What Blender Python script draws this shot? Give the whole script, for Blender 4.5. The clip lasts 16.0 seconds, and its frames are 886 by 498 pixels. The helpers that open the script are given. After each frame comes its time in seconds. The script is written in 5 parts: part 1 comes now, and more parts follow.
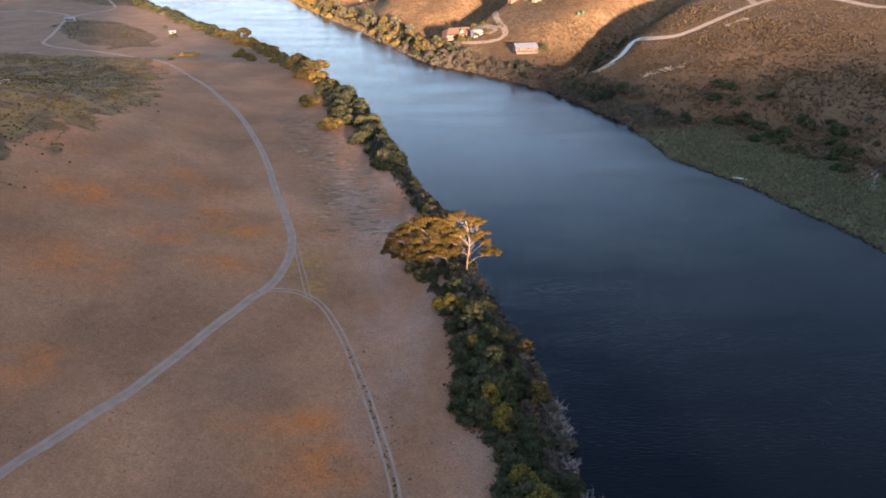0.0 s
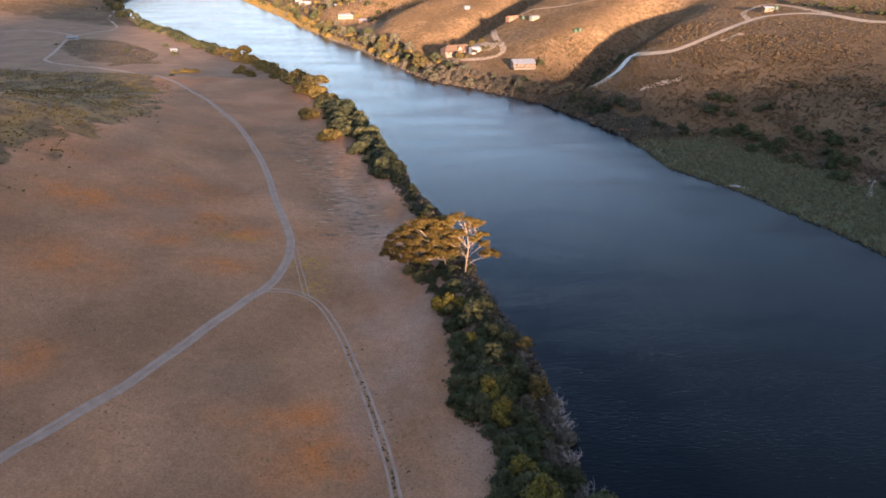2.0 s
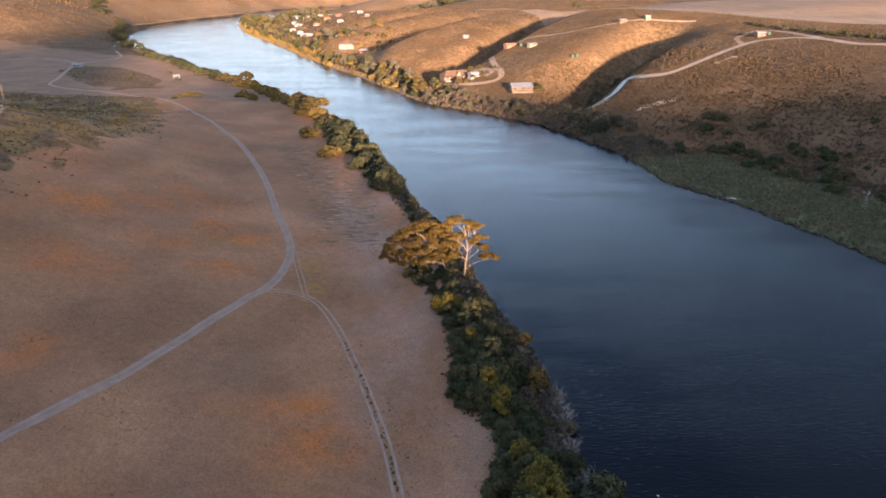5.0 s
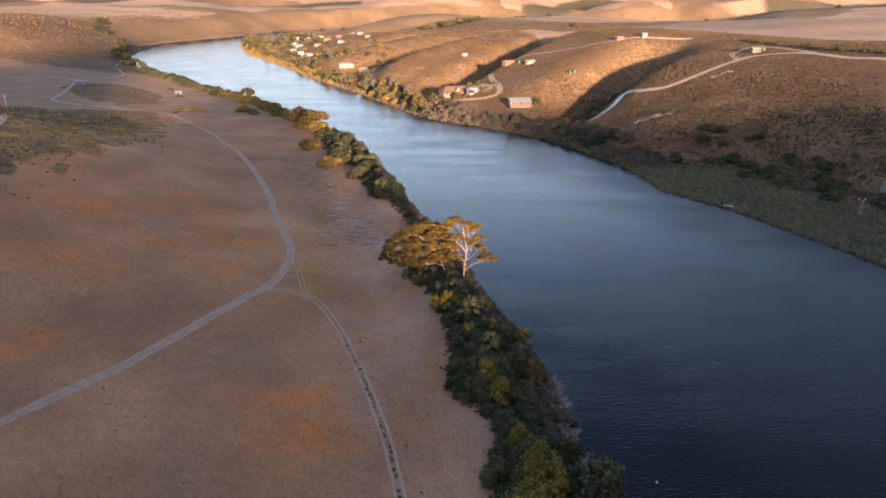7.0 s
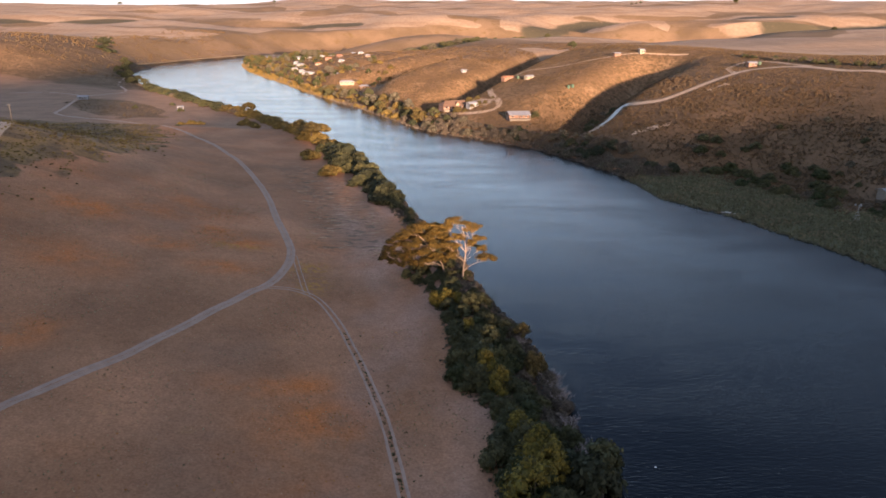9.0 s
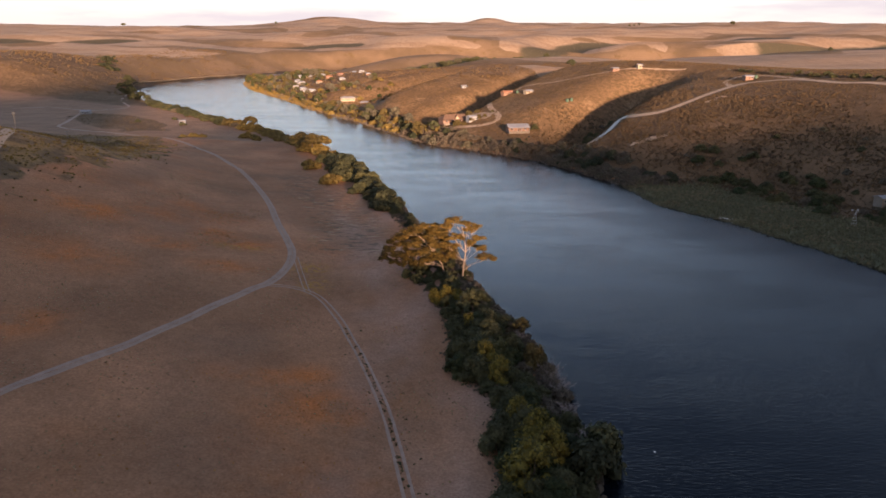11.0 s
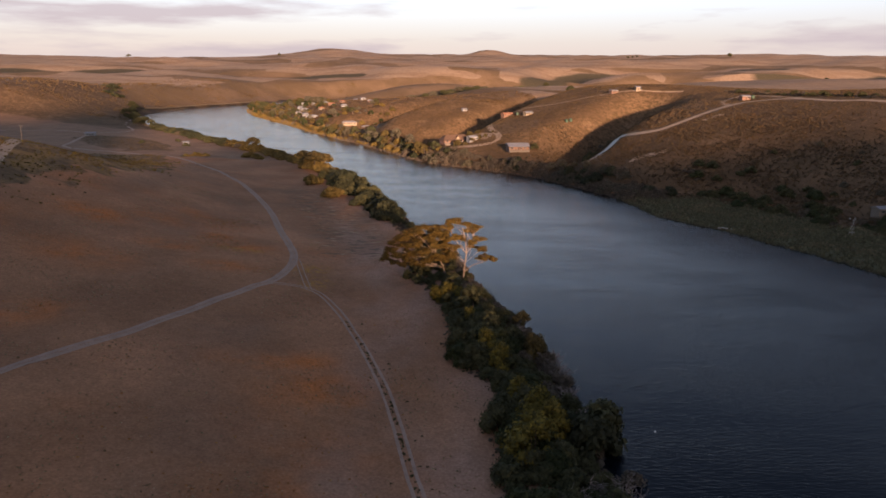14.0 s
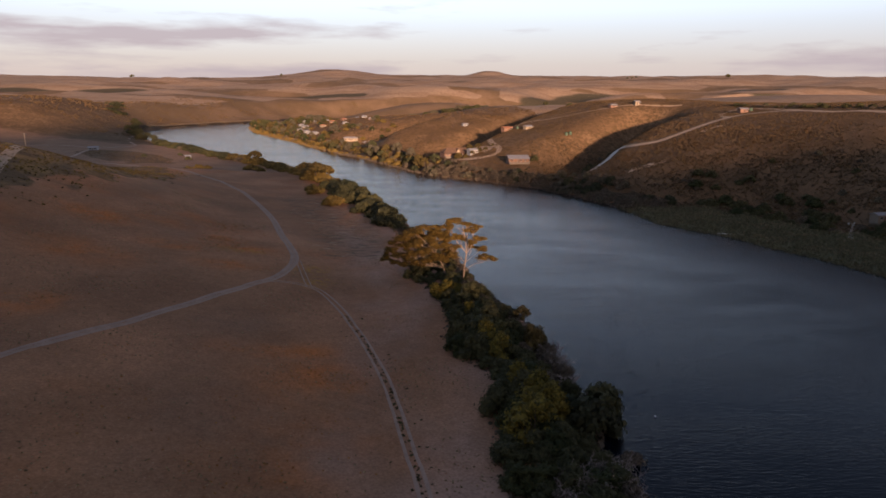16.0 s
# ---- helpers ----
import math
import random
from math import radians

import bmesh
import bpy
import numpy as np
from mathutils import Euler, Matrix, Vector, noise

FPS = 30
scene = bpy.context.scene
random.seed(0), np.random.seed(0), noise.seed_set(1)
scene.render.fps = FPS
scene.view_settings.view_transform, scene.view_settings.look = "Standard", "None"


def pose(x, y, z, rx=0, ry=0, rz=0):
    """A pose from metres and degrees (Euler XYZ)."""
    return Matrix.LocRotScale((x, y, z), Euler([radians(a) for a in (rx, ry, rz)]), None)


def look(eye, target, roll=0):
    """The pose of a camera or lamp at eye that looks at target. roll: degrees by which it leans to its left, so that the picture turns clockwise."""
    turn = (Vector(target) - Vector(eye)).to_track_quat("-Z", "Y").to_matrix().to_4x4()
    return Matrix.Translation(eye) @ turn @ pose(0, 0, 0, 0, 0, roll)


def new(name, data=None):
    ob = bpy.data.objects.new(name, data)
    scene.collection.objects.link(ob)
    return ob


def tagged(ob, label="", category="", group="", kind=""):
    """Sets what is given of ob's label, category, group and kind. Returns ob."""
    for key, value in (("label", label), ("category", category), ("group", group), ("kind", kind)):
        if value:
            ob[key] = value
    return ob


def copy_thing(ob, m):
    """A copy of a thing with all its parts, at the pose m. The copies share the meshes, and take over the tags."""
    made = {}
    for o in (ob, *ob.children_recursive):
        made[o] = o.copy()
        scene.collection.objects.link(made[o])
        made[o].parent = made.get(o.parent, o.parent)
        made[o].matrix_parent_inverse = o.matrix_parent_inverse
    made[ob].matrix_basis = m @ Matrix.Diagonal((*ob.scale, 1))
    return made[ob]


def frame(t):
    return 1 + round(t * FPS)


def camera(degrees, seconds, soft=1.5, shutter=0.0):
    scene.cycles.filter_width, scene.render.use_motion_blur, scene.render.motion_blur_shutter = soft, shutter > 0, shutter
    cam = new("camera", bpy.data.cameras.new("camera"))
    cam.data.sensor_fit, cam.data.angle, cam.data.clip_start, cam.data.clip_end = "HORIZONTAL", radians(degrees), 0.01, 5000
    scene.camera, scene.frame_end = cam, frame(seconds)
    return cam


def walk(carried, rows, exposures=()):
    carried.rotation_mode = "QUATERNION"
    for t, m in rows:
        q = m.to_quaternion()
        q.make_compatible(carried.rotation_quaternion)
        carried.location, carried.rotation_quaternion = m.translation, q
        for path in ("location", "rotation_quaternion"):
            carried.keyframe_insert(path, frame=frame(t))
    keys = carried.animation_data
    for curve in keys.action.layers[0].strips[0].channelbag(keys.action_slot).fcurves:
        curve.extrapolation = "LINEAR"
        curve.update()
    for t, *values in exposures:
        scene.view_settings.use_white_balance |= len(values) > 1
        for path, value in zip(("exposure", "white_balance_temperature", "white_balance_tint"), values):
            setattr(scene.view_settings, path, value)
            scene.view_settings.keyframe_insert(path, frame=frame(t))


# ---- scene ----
cam = camera(65.5, 16.0, 1.7)
PATH = [
    (0, (-6.958, -186.563, 101.563), (-6.9562, -184.7729, 100.6688), -0.102),
    (0.5, (-6.990, -187.198, 99.934), (-6.9864, -185.4011, 99.0558), -0.086),
    (1, (-7.026, -187.854, 98.372), (-7.0210, -186.0494, 97.5089), -0.068),
    (1.5, (-7.063, -188.534, 96.861), (-7.0573, -186.7220, 96.0141), -0.050),
    (2, (-7.100, -189.240, 95.390), (-7.0934, -187.4212, 94.5591), -0.031),
    (2.5, (-7.135, -189.975, 93.949), (-7.1276, -188.1487, 93.1338), -0.011),
    (3, (-7.167, -190.738, 92.530), (-7.1588, -188.9047, 91.7297), 0.010),
    (3.5, (-7.196, -191.528, 91.124), (-7.1864, -189.6886, 90.3397), 0.031),
    (4, (-7.220, -192.345, 89.727), (-7.2101, -190.4990, 88.9584), 0.052),
    (6.5, (-7.291, -196.726, 82.761), (-7.2784, -194.8495, 82.0680), 0.165),
    (7, (-7.300, -197.634, 81.361), (-7.2865, -195.7526, 80.6836), 0.188),
    (7.5, (-7.308, -198.543, 79.960), (-7.2947, -196.6563, 79.2971), 0.211),
    (8, (-7.318, -199.448, 78.558), (-7.3039, -197.5561, 77.9091), 0.233),
    (8.5, (-7.329, -200.344, 77.155), (-7.3147, -198.4472, 76.5208), 0.255),
    (9, (-7.343, -201.227, 75.753), (-7.3280, -199.3253, 75.1330), 0.277),
    (11.5, (-7.452, -205.311, 68.771), (-7.4364, -203.3884, 68.2221), 0.377),
    (12, (-7.479, -206.044, 67.377), (-7.4635, -204.1167, 66.8426), 0.395),
    (12.5, (-7.505, -206.745, 65.980), (-7.4895, -204.8141, 65.4597), 0.411),
    (13, (-7.527, -207.416, 64.576), (-7.5123, -205.4811, 64.0694), 0.427),
    (13.5, (-7.544, -208.058, 63.159), (-7.5289, -206.1193, 62.6669), 0.441),
    (14, (-7.550, -208.674, 61.724), (-7.5359, -206.7316, 61.2456), 0.454),
    (14.5, (-7.543, -209.268, 60.261), (-7.5293, -207.3221, 59.7976), 0.466),
    (15, (-7.518, -209.845, 58.763), (-7.5042, -207.8964, 58.3133), 0.476),
    (15.5, (-7.468, -210.413, 57.216), (-7.4549, -208.4615, 56.7813), 0.485),
    (16, (-7.387, -210.981, 55.609), (-7.3749, -209.0260, 55.1884), 0.492),
]
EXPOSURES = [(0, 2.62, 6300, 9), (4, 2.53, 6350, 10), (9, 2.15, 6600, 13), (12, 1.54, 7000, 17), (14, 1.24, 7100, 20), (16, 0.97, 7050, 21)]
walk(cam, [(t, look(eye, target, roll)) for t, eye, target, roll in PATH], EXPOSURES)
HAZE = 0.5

# ---- light ----
SUN_DIR = Vector((0.25, -0.97, 0.12)).normalized()
sun = new("sun", bpy.data.lights.new("sun", "SUN"))
sun.data.energy, sun.data.angle, sun.data.color = 4.1, radians(2.4), (1.0, 0.675, 0.47)
sun.matrix_world = look(SUN_DIR * 900, (0, 0, 0))

world = bpy.data.worlds.new("evening_sky")
scene.world = world
world.use_nodes = True
wn, wl = world.node_tree.nodes, world.node_tree.links
wn.clear()
sky = wn.new("ShaderNodeTexSky")
sky.sky_type, sky.sun_disc = "NISHITA", False
sky.sun_elevation = math.asin(SUN_DIR.z)
sky.sun_rotation = math.atan2(SUN_DIR.x, SUN_DIR.y)
sky.air_density, sky.dust_density, sky.ozone_density = 1.0, 1.2, 1.5
coord = wn.new("ShaderNodeTexCoord")
sep = wn.new("ShaderNodeSeparateXYZ")
wl.new(coord.outputs["Generated"], sep.inputs[0])


def wmath(op, a, b=None, c=None):
    n = wn.new("ShaderNodeMath")
    n.operation = op
    for i, v in enumerate((a, b, c)):
        if v is None:
            continue
        if isinstance(v, (int, float)):
            n.inputs[i].default_value = v
        else:
            wl.new(v, n.inputs[i])
    return n.outputs[0]


def wramp(v, stops):
    n = wn.new("ShaderNodeValToRGB")
    wl.new(v, n.inputs[0])
    while len(n.color_ramp.elements) < len(stops):
        n.color_ramp.elements.new(0.5)
    for e, (p, c) in zip(n.color_ramp.elements, stops):
        e.position, e.color = p, (*c, 1)
    return n.outputs[0]


def wmix(f, a, b):
    n = wn.new("ShaderNodeMix")
    n.data_type = "RGBA"
    for i, v in ((0, f), (6, a), (7, b)):
        if isinstance(v, (int, float)):
            n.inputs[i].default_value = v
        elif isinstance(v, tuple):
            n.inputs[i].default_value = (*v, 1)
        else:
            wl.new(v, n.inputs[i])
    return n.outputs[2]


# thin bright evening haze low down, grey banks of cloud above the skyline
high = wmath("MAXIMUM", sep.outputs[2], 0.0)
haze = wramp(high, [(0.0, (0.35, 0.325, 0.375)), (0.05, (0.31, 0.325, 0.40)), (0.10, (0.42, 0.52, 0.66)), (0.14, (0.56, 0.72, 0.90)), (0.24, (0.31, 0.44, 0.66)), (0.36, (0.055, 0.094, 0.195)), (0.5, (0.008, 0.014, 0.036)), (0.68, (0.026, 0.037, 0.068)), (1.0, (0.075, 0.093, 0.135))])
skyamt = wn.new("ShaderNodeMix")
skyamt.data_type, skyamt.blend_type = "RGBA", "ADD"
skyamt.inputs[0].default_value = 1.0
skymul = wn.new("ShaderNodeMix")
skymul.data_type, skymul.blend_type = "RGBA", "MULTIPLY"
skymul.inputs[0].default_value = 1.0
wl.new(sky.outputs[0], skymul.inputs[6])
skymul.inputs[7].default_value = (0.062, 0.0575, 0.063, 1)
wl.new(skymul.outputs[2], skyamt.inputs[6])
hazemul = wn.new("ShaderNodeMix")
hazemul.data_type, hazemul.blend_type = "RGBA", "MULTIPLY"
hazemul.inputs[0].default_value = 1.0
wl.new(haze, hazemul.inputs[6])
# the glow is strongest over the river's far end and fades round to the right
fade = wn.new("ShaderNodeMapRange")
fade.interpolation_type = "SMOOTHSTEP"
wl.new(sep.outputs[0], fade.inputs[0])
for k, v in enumerate((0.0, 0.5, 0.0, 0.68)):
    fade.inputs[k + 1].default_value = v
upper = wn.new("ShaderNodeMapRange")
upper.interpolation_type = "SMOOTHSTEP"
wl.new(high, upper.inputs[0])
upper.inputs[1].default_value, upper.inputs[2].default_value = 0.12, 0.24
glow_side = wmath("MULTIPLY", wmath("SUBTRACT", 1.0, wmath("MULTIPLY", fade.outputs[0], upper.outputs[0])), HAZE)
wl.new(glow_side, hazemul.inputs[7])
wl.new(hazemul.outputs[2], skyamt.inputs[7])
cmap = wn.new("ShaderNodeMapping")
cmap.inputs["Scale"].default_value = (3.0, 3.0, 22.0)
wl.new(coord.outputs["Generated"], cmap.inputs[0])
cn = wn.new("ShaderNodeTexNoise")
cn.inputs["Scale"].default_value, cn.inputs["Detail"].default_value, cn.inputs["Roughness"].default_value = 1.6, 6.0, 0.55
wl.new(cmap.outputs[0], cn.inputs[0])


def bank(centre, half, edge_a, edge_b):
    """A belt of cloud at one height, fading in from one bearing to another."""
    near = wmath("SUBTRACT", 1.0, wmath("MINIMUM", wmath("MULTIPLY", wmath("ABSOLUTE", wmath("SUBTRACT", sep.outputs[2], centre)), 1.0 / half), 1.0))
    side = wn.new("ShaderNodeMapRange")
    side.interpolation_type = "SMOOTHSTEP"
    wl.new(sep.outputs[0], side.inputs[0])
    side.inputs[1].default_value, side.inputs[2].default_value = edge_a, edge_b
    return wmath("MULTIPLY", near, side.outputs[0])


belts = wmath("MAXIMUM", wmath("MAXIMUM", bank(0.084, 0.034, -0.02, -0.3), wmath("MULTIPLY", bank(0.05, 0.03, 0.22, 0.5), 0.9)), wmath("MULTIPLY", bank(0.036, 0.034, 0.2, -0.2), 0.72))
puff = wmath("MULTIPLY", wmath("ADD", wmath("MULTIPLY", wmath("SUBTRACT", cn.outputs[0], 0.5), 2.4), belts), 1.0)
cover = wramp(puff, [(0.28, (0, 0, 0)), (0.8, (1, 1, 1))])
veil = wramp(high, [(0.0, (0.5, 0.5, 0.5)), (0.045, (0.4, 0.4, 0.4)), (0.12, (0, 0, 0))])
hazy = wmix(veil, skyamt.outputs[2], (0.295, 0.285, 0.312))
bright = wmix(wmath("MULTIPLY", cover, 0.85), hazy, (0.25, 0.232, 0.255))
bg = wn.new("ShaderNodeBackground")
wl.new(bright, bg.inputs[0])
bg.inputs[1].default_value = 1.0
wout = wn.new("ShaderNodeOutputWorld")
wl.new(bg.outputs[0], wout.inputs[0])


# ---- lie of the land ----
LEFT_BANK = [(178, -700), (152, -480), (66, -260), (23, -132), (19, -84), (16, -50), (9, -25), (3, 0), (-5, 42), (-17, 73), (-29, 120), (-41, 160), (-58, 212),
             (-79, 260), (-103, 310), (-134, 358), (-170, 406), (-210, 454), (-261, 528), (-312, 594), (-388, 708), (-450, 820), (-500, 940), (-523, 1050), (-528, 1168), (-514, 1290), (-484, 1400), (-462, 1520), (-440, 1720), (-350, 1930), (-100, 2090), (300, 2190), (800, 2230)]
RIGHT_BANK = [(262, -700), (228, -480), (186, -260), (152, -80), (140, 12), (126, 49), (115, 79), (97, 106), (92, 147), (79, 184), (60.5, 227), (41, 255), (15, 283),
              (-15, 314), (-48, 384), (-80, 454), (-116, 525), (-158, 612), (-204, 722), (-262, 845), (-323, 985), (-378, 1150), (-398, 1240), (-392, 1330), (-360, 1440), (-345, 1560), (-335, 1640), (-290, 1780), (-100, 1930), (300, 2040), (800, 2080)]


def smooth(a, b, v):
    t = np.clip((v - a) / (b - a), 0, 1)
    return t * t * (3 - 2 * t)


def spline(pts, step=6.0):
    """A smooth line through control points."""
    p = np.array(pts, float)
    q = np.vstack([2 * p[0] - p[1], p, 2 * p[-1] - p[-2]])
    out = []
    for i in range(len(p) - 1):
        a, b, c, d = q[i:i + 4]
        n = max(2, int(np.linalg.norm(c - b) / step))
        t = np.linspace(0, 1, n, endpoint=False)[:, None]
        out.append(0.5 * (2 * b + (c - a) * t + (2 * a - 5 * b + 4 * c - d) * t * t + (3 * b - a - 3 * c + d) * t ** 3))
    return np.vstack(out + [p[-1:]])


def to_line(x, y, line, taper=None):
    """Distance to a line, and how far along it (0..1) the nearest place lies, and the side (+ is its right)."""
    best = np.full(x.shape, 1e9)
    along = np.zeros(x.shape)
    side = np.zeros(x.shape)
    n = len(line) - 1
    for i in range(n):
        ax, ay = line[i][:2]
        bx, by = line[i + 1][:2]
        dx, dy = bx - ax, by - ay
        t = np.clip(((x - ax) * dx + (y - ay) * dy) / (dx * dx + dy * dy + 1e-9), 0, 1)
        ox, oy = x - ax - t * dx, y - ay - t * dy
        d = np.hypot(ox, oy)
        m = d < best
        best = np.where(m, d, best)
        along = np.where(m, (i + t) / n, along)
        side = np.where(m, np.sign((x - ax) * dy - (y - ay) * dx), side)
    return best, along, side


def ripple(x, y, size, seed):
    """Cheap smooth noise in about -1..1: a few turned waves."""
    r = np.random.RandomState(seed)
    v = np.zeros(np.shape(x))
    for k in range(6):
        a, ph = r.uniform(0, 6.28), r.uniform(0, 6.28)
        f = 6.28 / size * r.uniform(0.6, 1.6)
        w = f * (x * math.cos(a) + y * math.sin(a)) + ph
        v = v + np.sin(w + 0.8 * np.sin(0.7 * f * (x * math.sin(a) - y * math.cos(a)) + 2 * ph))
    return v / 3.2


# gullies: line, half width, depth
GULLIES = [
    ([(58, 248), (70, 262), (92, 286), (116, 314), (142, 342), (170, 366), (200, 388)], 23, 22),
    ([(-26, 372), (-8, 398), (30, 450), (75, 515), (120, 578), (160, 635), (200, 690)], 23, 23),
    ([(-124, 575), (-104, 603), (-55, 672), (0, 750), (60, 825), (125, 900), (190, 980)], 26, 34),
    ([(-186, 858), (-160, 893), (-110, 960), (-50, 1040), (0, 1110), (60, 1190)], 28, 30),
    ([(-290, 1340), (-156, 1330), (-29, 1450), (150, 1640), (420, 1960)], 75, 24),
]
SPURS = [([(66, 326), (110, 366), (166, 404)], 30, 5), ([(-62, 470), (-20, 530), (40, 610), (100, 690)], 30, 13), ([(-130, 700), (-60, 800), (20, 905), (90, 990)], 36, 14)]
FAR_VALLEYS = [([(350, 2300), (520, 2560), (900, 2700), (1300, 2600)], 110, 46), ([(1150, 2250), (1700, 2450), (2300, 2300)], 100, 40), ([(150, 1750), (500, 1850), (900, 1800)], 60, 22), ([(-1500, 2000), (-900, 2250), (-300, 2350)], 60, 18)]
LEFT_RUNS = spline(LEFT_BANK, 14.0)
RIGHT_RUNS = spline(RIGHT_BANK, 14.0)


def land(x, y):
    """Height of the ground."""
    x, y = np.asarray(x, float), np.asarray(y, float)
    dl, _, sl = to_line(x, y, LEFT_RUNS)
    dr, _, sr = to_line(x, y, RIGHT_RUNS)
    dl, dr = dl * -sl, dr * sr          # positive on dry land
    # meadow, and the hill that rises from it
    terrace = np.clip(dl - 36, 0, 66) ** 2 / (np.clip(dl - 36, 0, 66) + 6) * (1 - 0.7 * smooth(70, 170, y))
    left = 0.9 * smooth(0, 9, dl) + 0.004 * np.clip(dl, 0, 90) + 0.145 * terrace + 0.2 * ripple(x, y, 30, 3) * smooth(5, 25, dl)
    left = left + 31 * smooth(-90, -228, x) * smooth(285, 75, y) * smooth(-420, -60, y) + 20 * smooth(-230, -520, x) * smooth(520, 200, y)
    left = left + 1.8 * smooth(215, 300, y) * smooth(312, 304, y) * smooth(-270, -225, x)
    # hills over the far bend
    hb = smooth(4, 120, dl) * smooth(960, 1230, y)
    left = left + 40 * hb * (0.9 + 0.12 * ripple(x, y, 300, 5)) + 3.0 * ripple(x, y, 46, 25) * smooth(4, 40, dl) * smooth(160, 80, dl) * smooth(960, 1100, y)
    left = left + 46 * smooth(-455, -640, x + 0.12 * (y - 800)) * smooth(600, 820, y) * smooth(1190, 930, y) + 4 * smooth(-390, -470, x) * smooth(560, 700, y)
    # unseen hills behind, shaped to shade the meadow and let sun down the river
    behind = smooth(-360, -470, y) * smooth(-950, -720, y)
    left = left + behind * (62 * smooth(152, 142, x) + 62 * smooth(102, 84, x) - 28 * smooth(35, -5, x) - 17 * smooth(78, 52, x) * smooth(-30, 5, x) + 100 * smooth(-50, -130, x) - 50 * smooth(-115, -175, x)) * smooth(-1100, -700, x)
    # farther bank
    flat = 9 + 62 * smooth(205, 130, y) + 45 * smooth(560, 690, y)
    reach = 175 + 85 * smooth(230, 400, y) + 60 * smooth(500, 900, y)
    t = np.clip((dr - flat) / (reach - flat), 0, 1)
    right = 1.2 * smooth(0, 6, dr) + 0.01 * np.clip(dr, 0, 80) + (50.5 + 7 * smooth(320, 450, y) + 2 * ripple(x, y, 260, 9) * smooth(-100, 100, y) + 16 * smooth(40, -140, y)) * (1 - 0.5 * smooth(300, 900, y - 0.6 * x)) * (1 - (1 - t) ** 1.7)
    for line, width, depth in GULLIES:
        d, a, _ = to_line(x, y, line)
        right = right - depth * np.exp(-(d / width) ** 2) * smooth(0.0, 0.2, a) * smooth(1.0, 0.7, a) * smooth(6, 50, dr)
    for line, width, rise in SPURS:
        d, a, _ = to_line(x, y, line)
        right = right + rise * np.exp(-(d / width) ** 2) * smooth(8, 45, dr) * (1 - 0.6 * a)
    right = right + 4.5 * smooth(150, 225, dr) * smooth(420, 330, y)
    right = right + 0.02 * np.clip(dr - 260, 0, 600) * smooth(240, 400, dr)
    # unseen hill across the river, added to throw shade on the lower slope
    right = np.maximum(right, behind * (105 + 16 * smooth(260, 400, x)) * smooth(228, 240, x))
    # rolling country out to the skyline
    far = smooth(500, 1500, y + 0.35 * np.abs(x))
    calm = 1 - 0.75 * smooth(2600, 3900, y)
    roll = 176 * smooth(1300, 4600, np.hypot(0.7 * x, y)) + (12 * ripple(0.6 * x, y, 760, 12) + 5 * ripple(0.6 * x, y, 330, 17)) * far * calm
    roll = roll - 42 * smooth(-300, -1700, x) * smooth(2000, 4200, y)
    for line, width, depth in FAR_VALLEYS:
        d, a, _ = to_line(x, y, line)
        roll = roll - depth * np.exp(-(d / width) ** 2) * smooth(0.0, 0.25, a) * smooth(1.0, 0.75, a)
    for cx, cy, h, s in ((-690, 4300, 34, 210), (300, 4150, 30, 120), (1900, 4300, 8, 420), (-2350, 4300, 5, 260)):
        roll = roll + h * np.exp(-((x - cx) ** 2 + ((y - cy) * 0.6) ** 2) / s ** 2)
    dry = np.where(dl > 0, left, right)
    d = np.maximum(dl, dr)
    dry = dry + roll * smooth(0, 260, d)
    bed = -3.5 * smooth(0, 10, np.minimum(-dl, -dr))
    return np.where(d > 0, dry, bed)

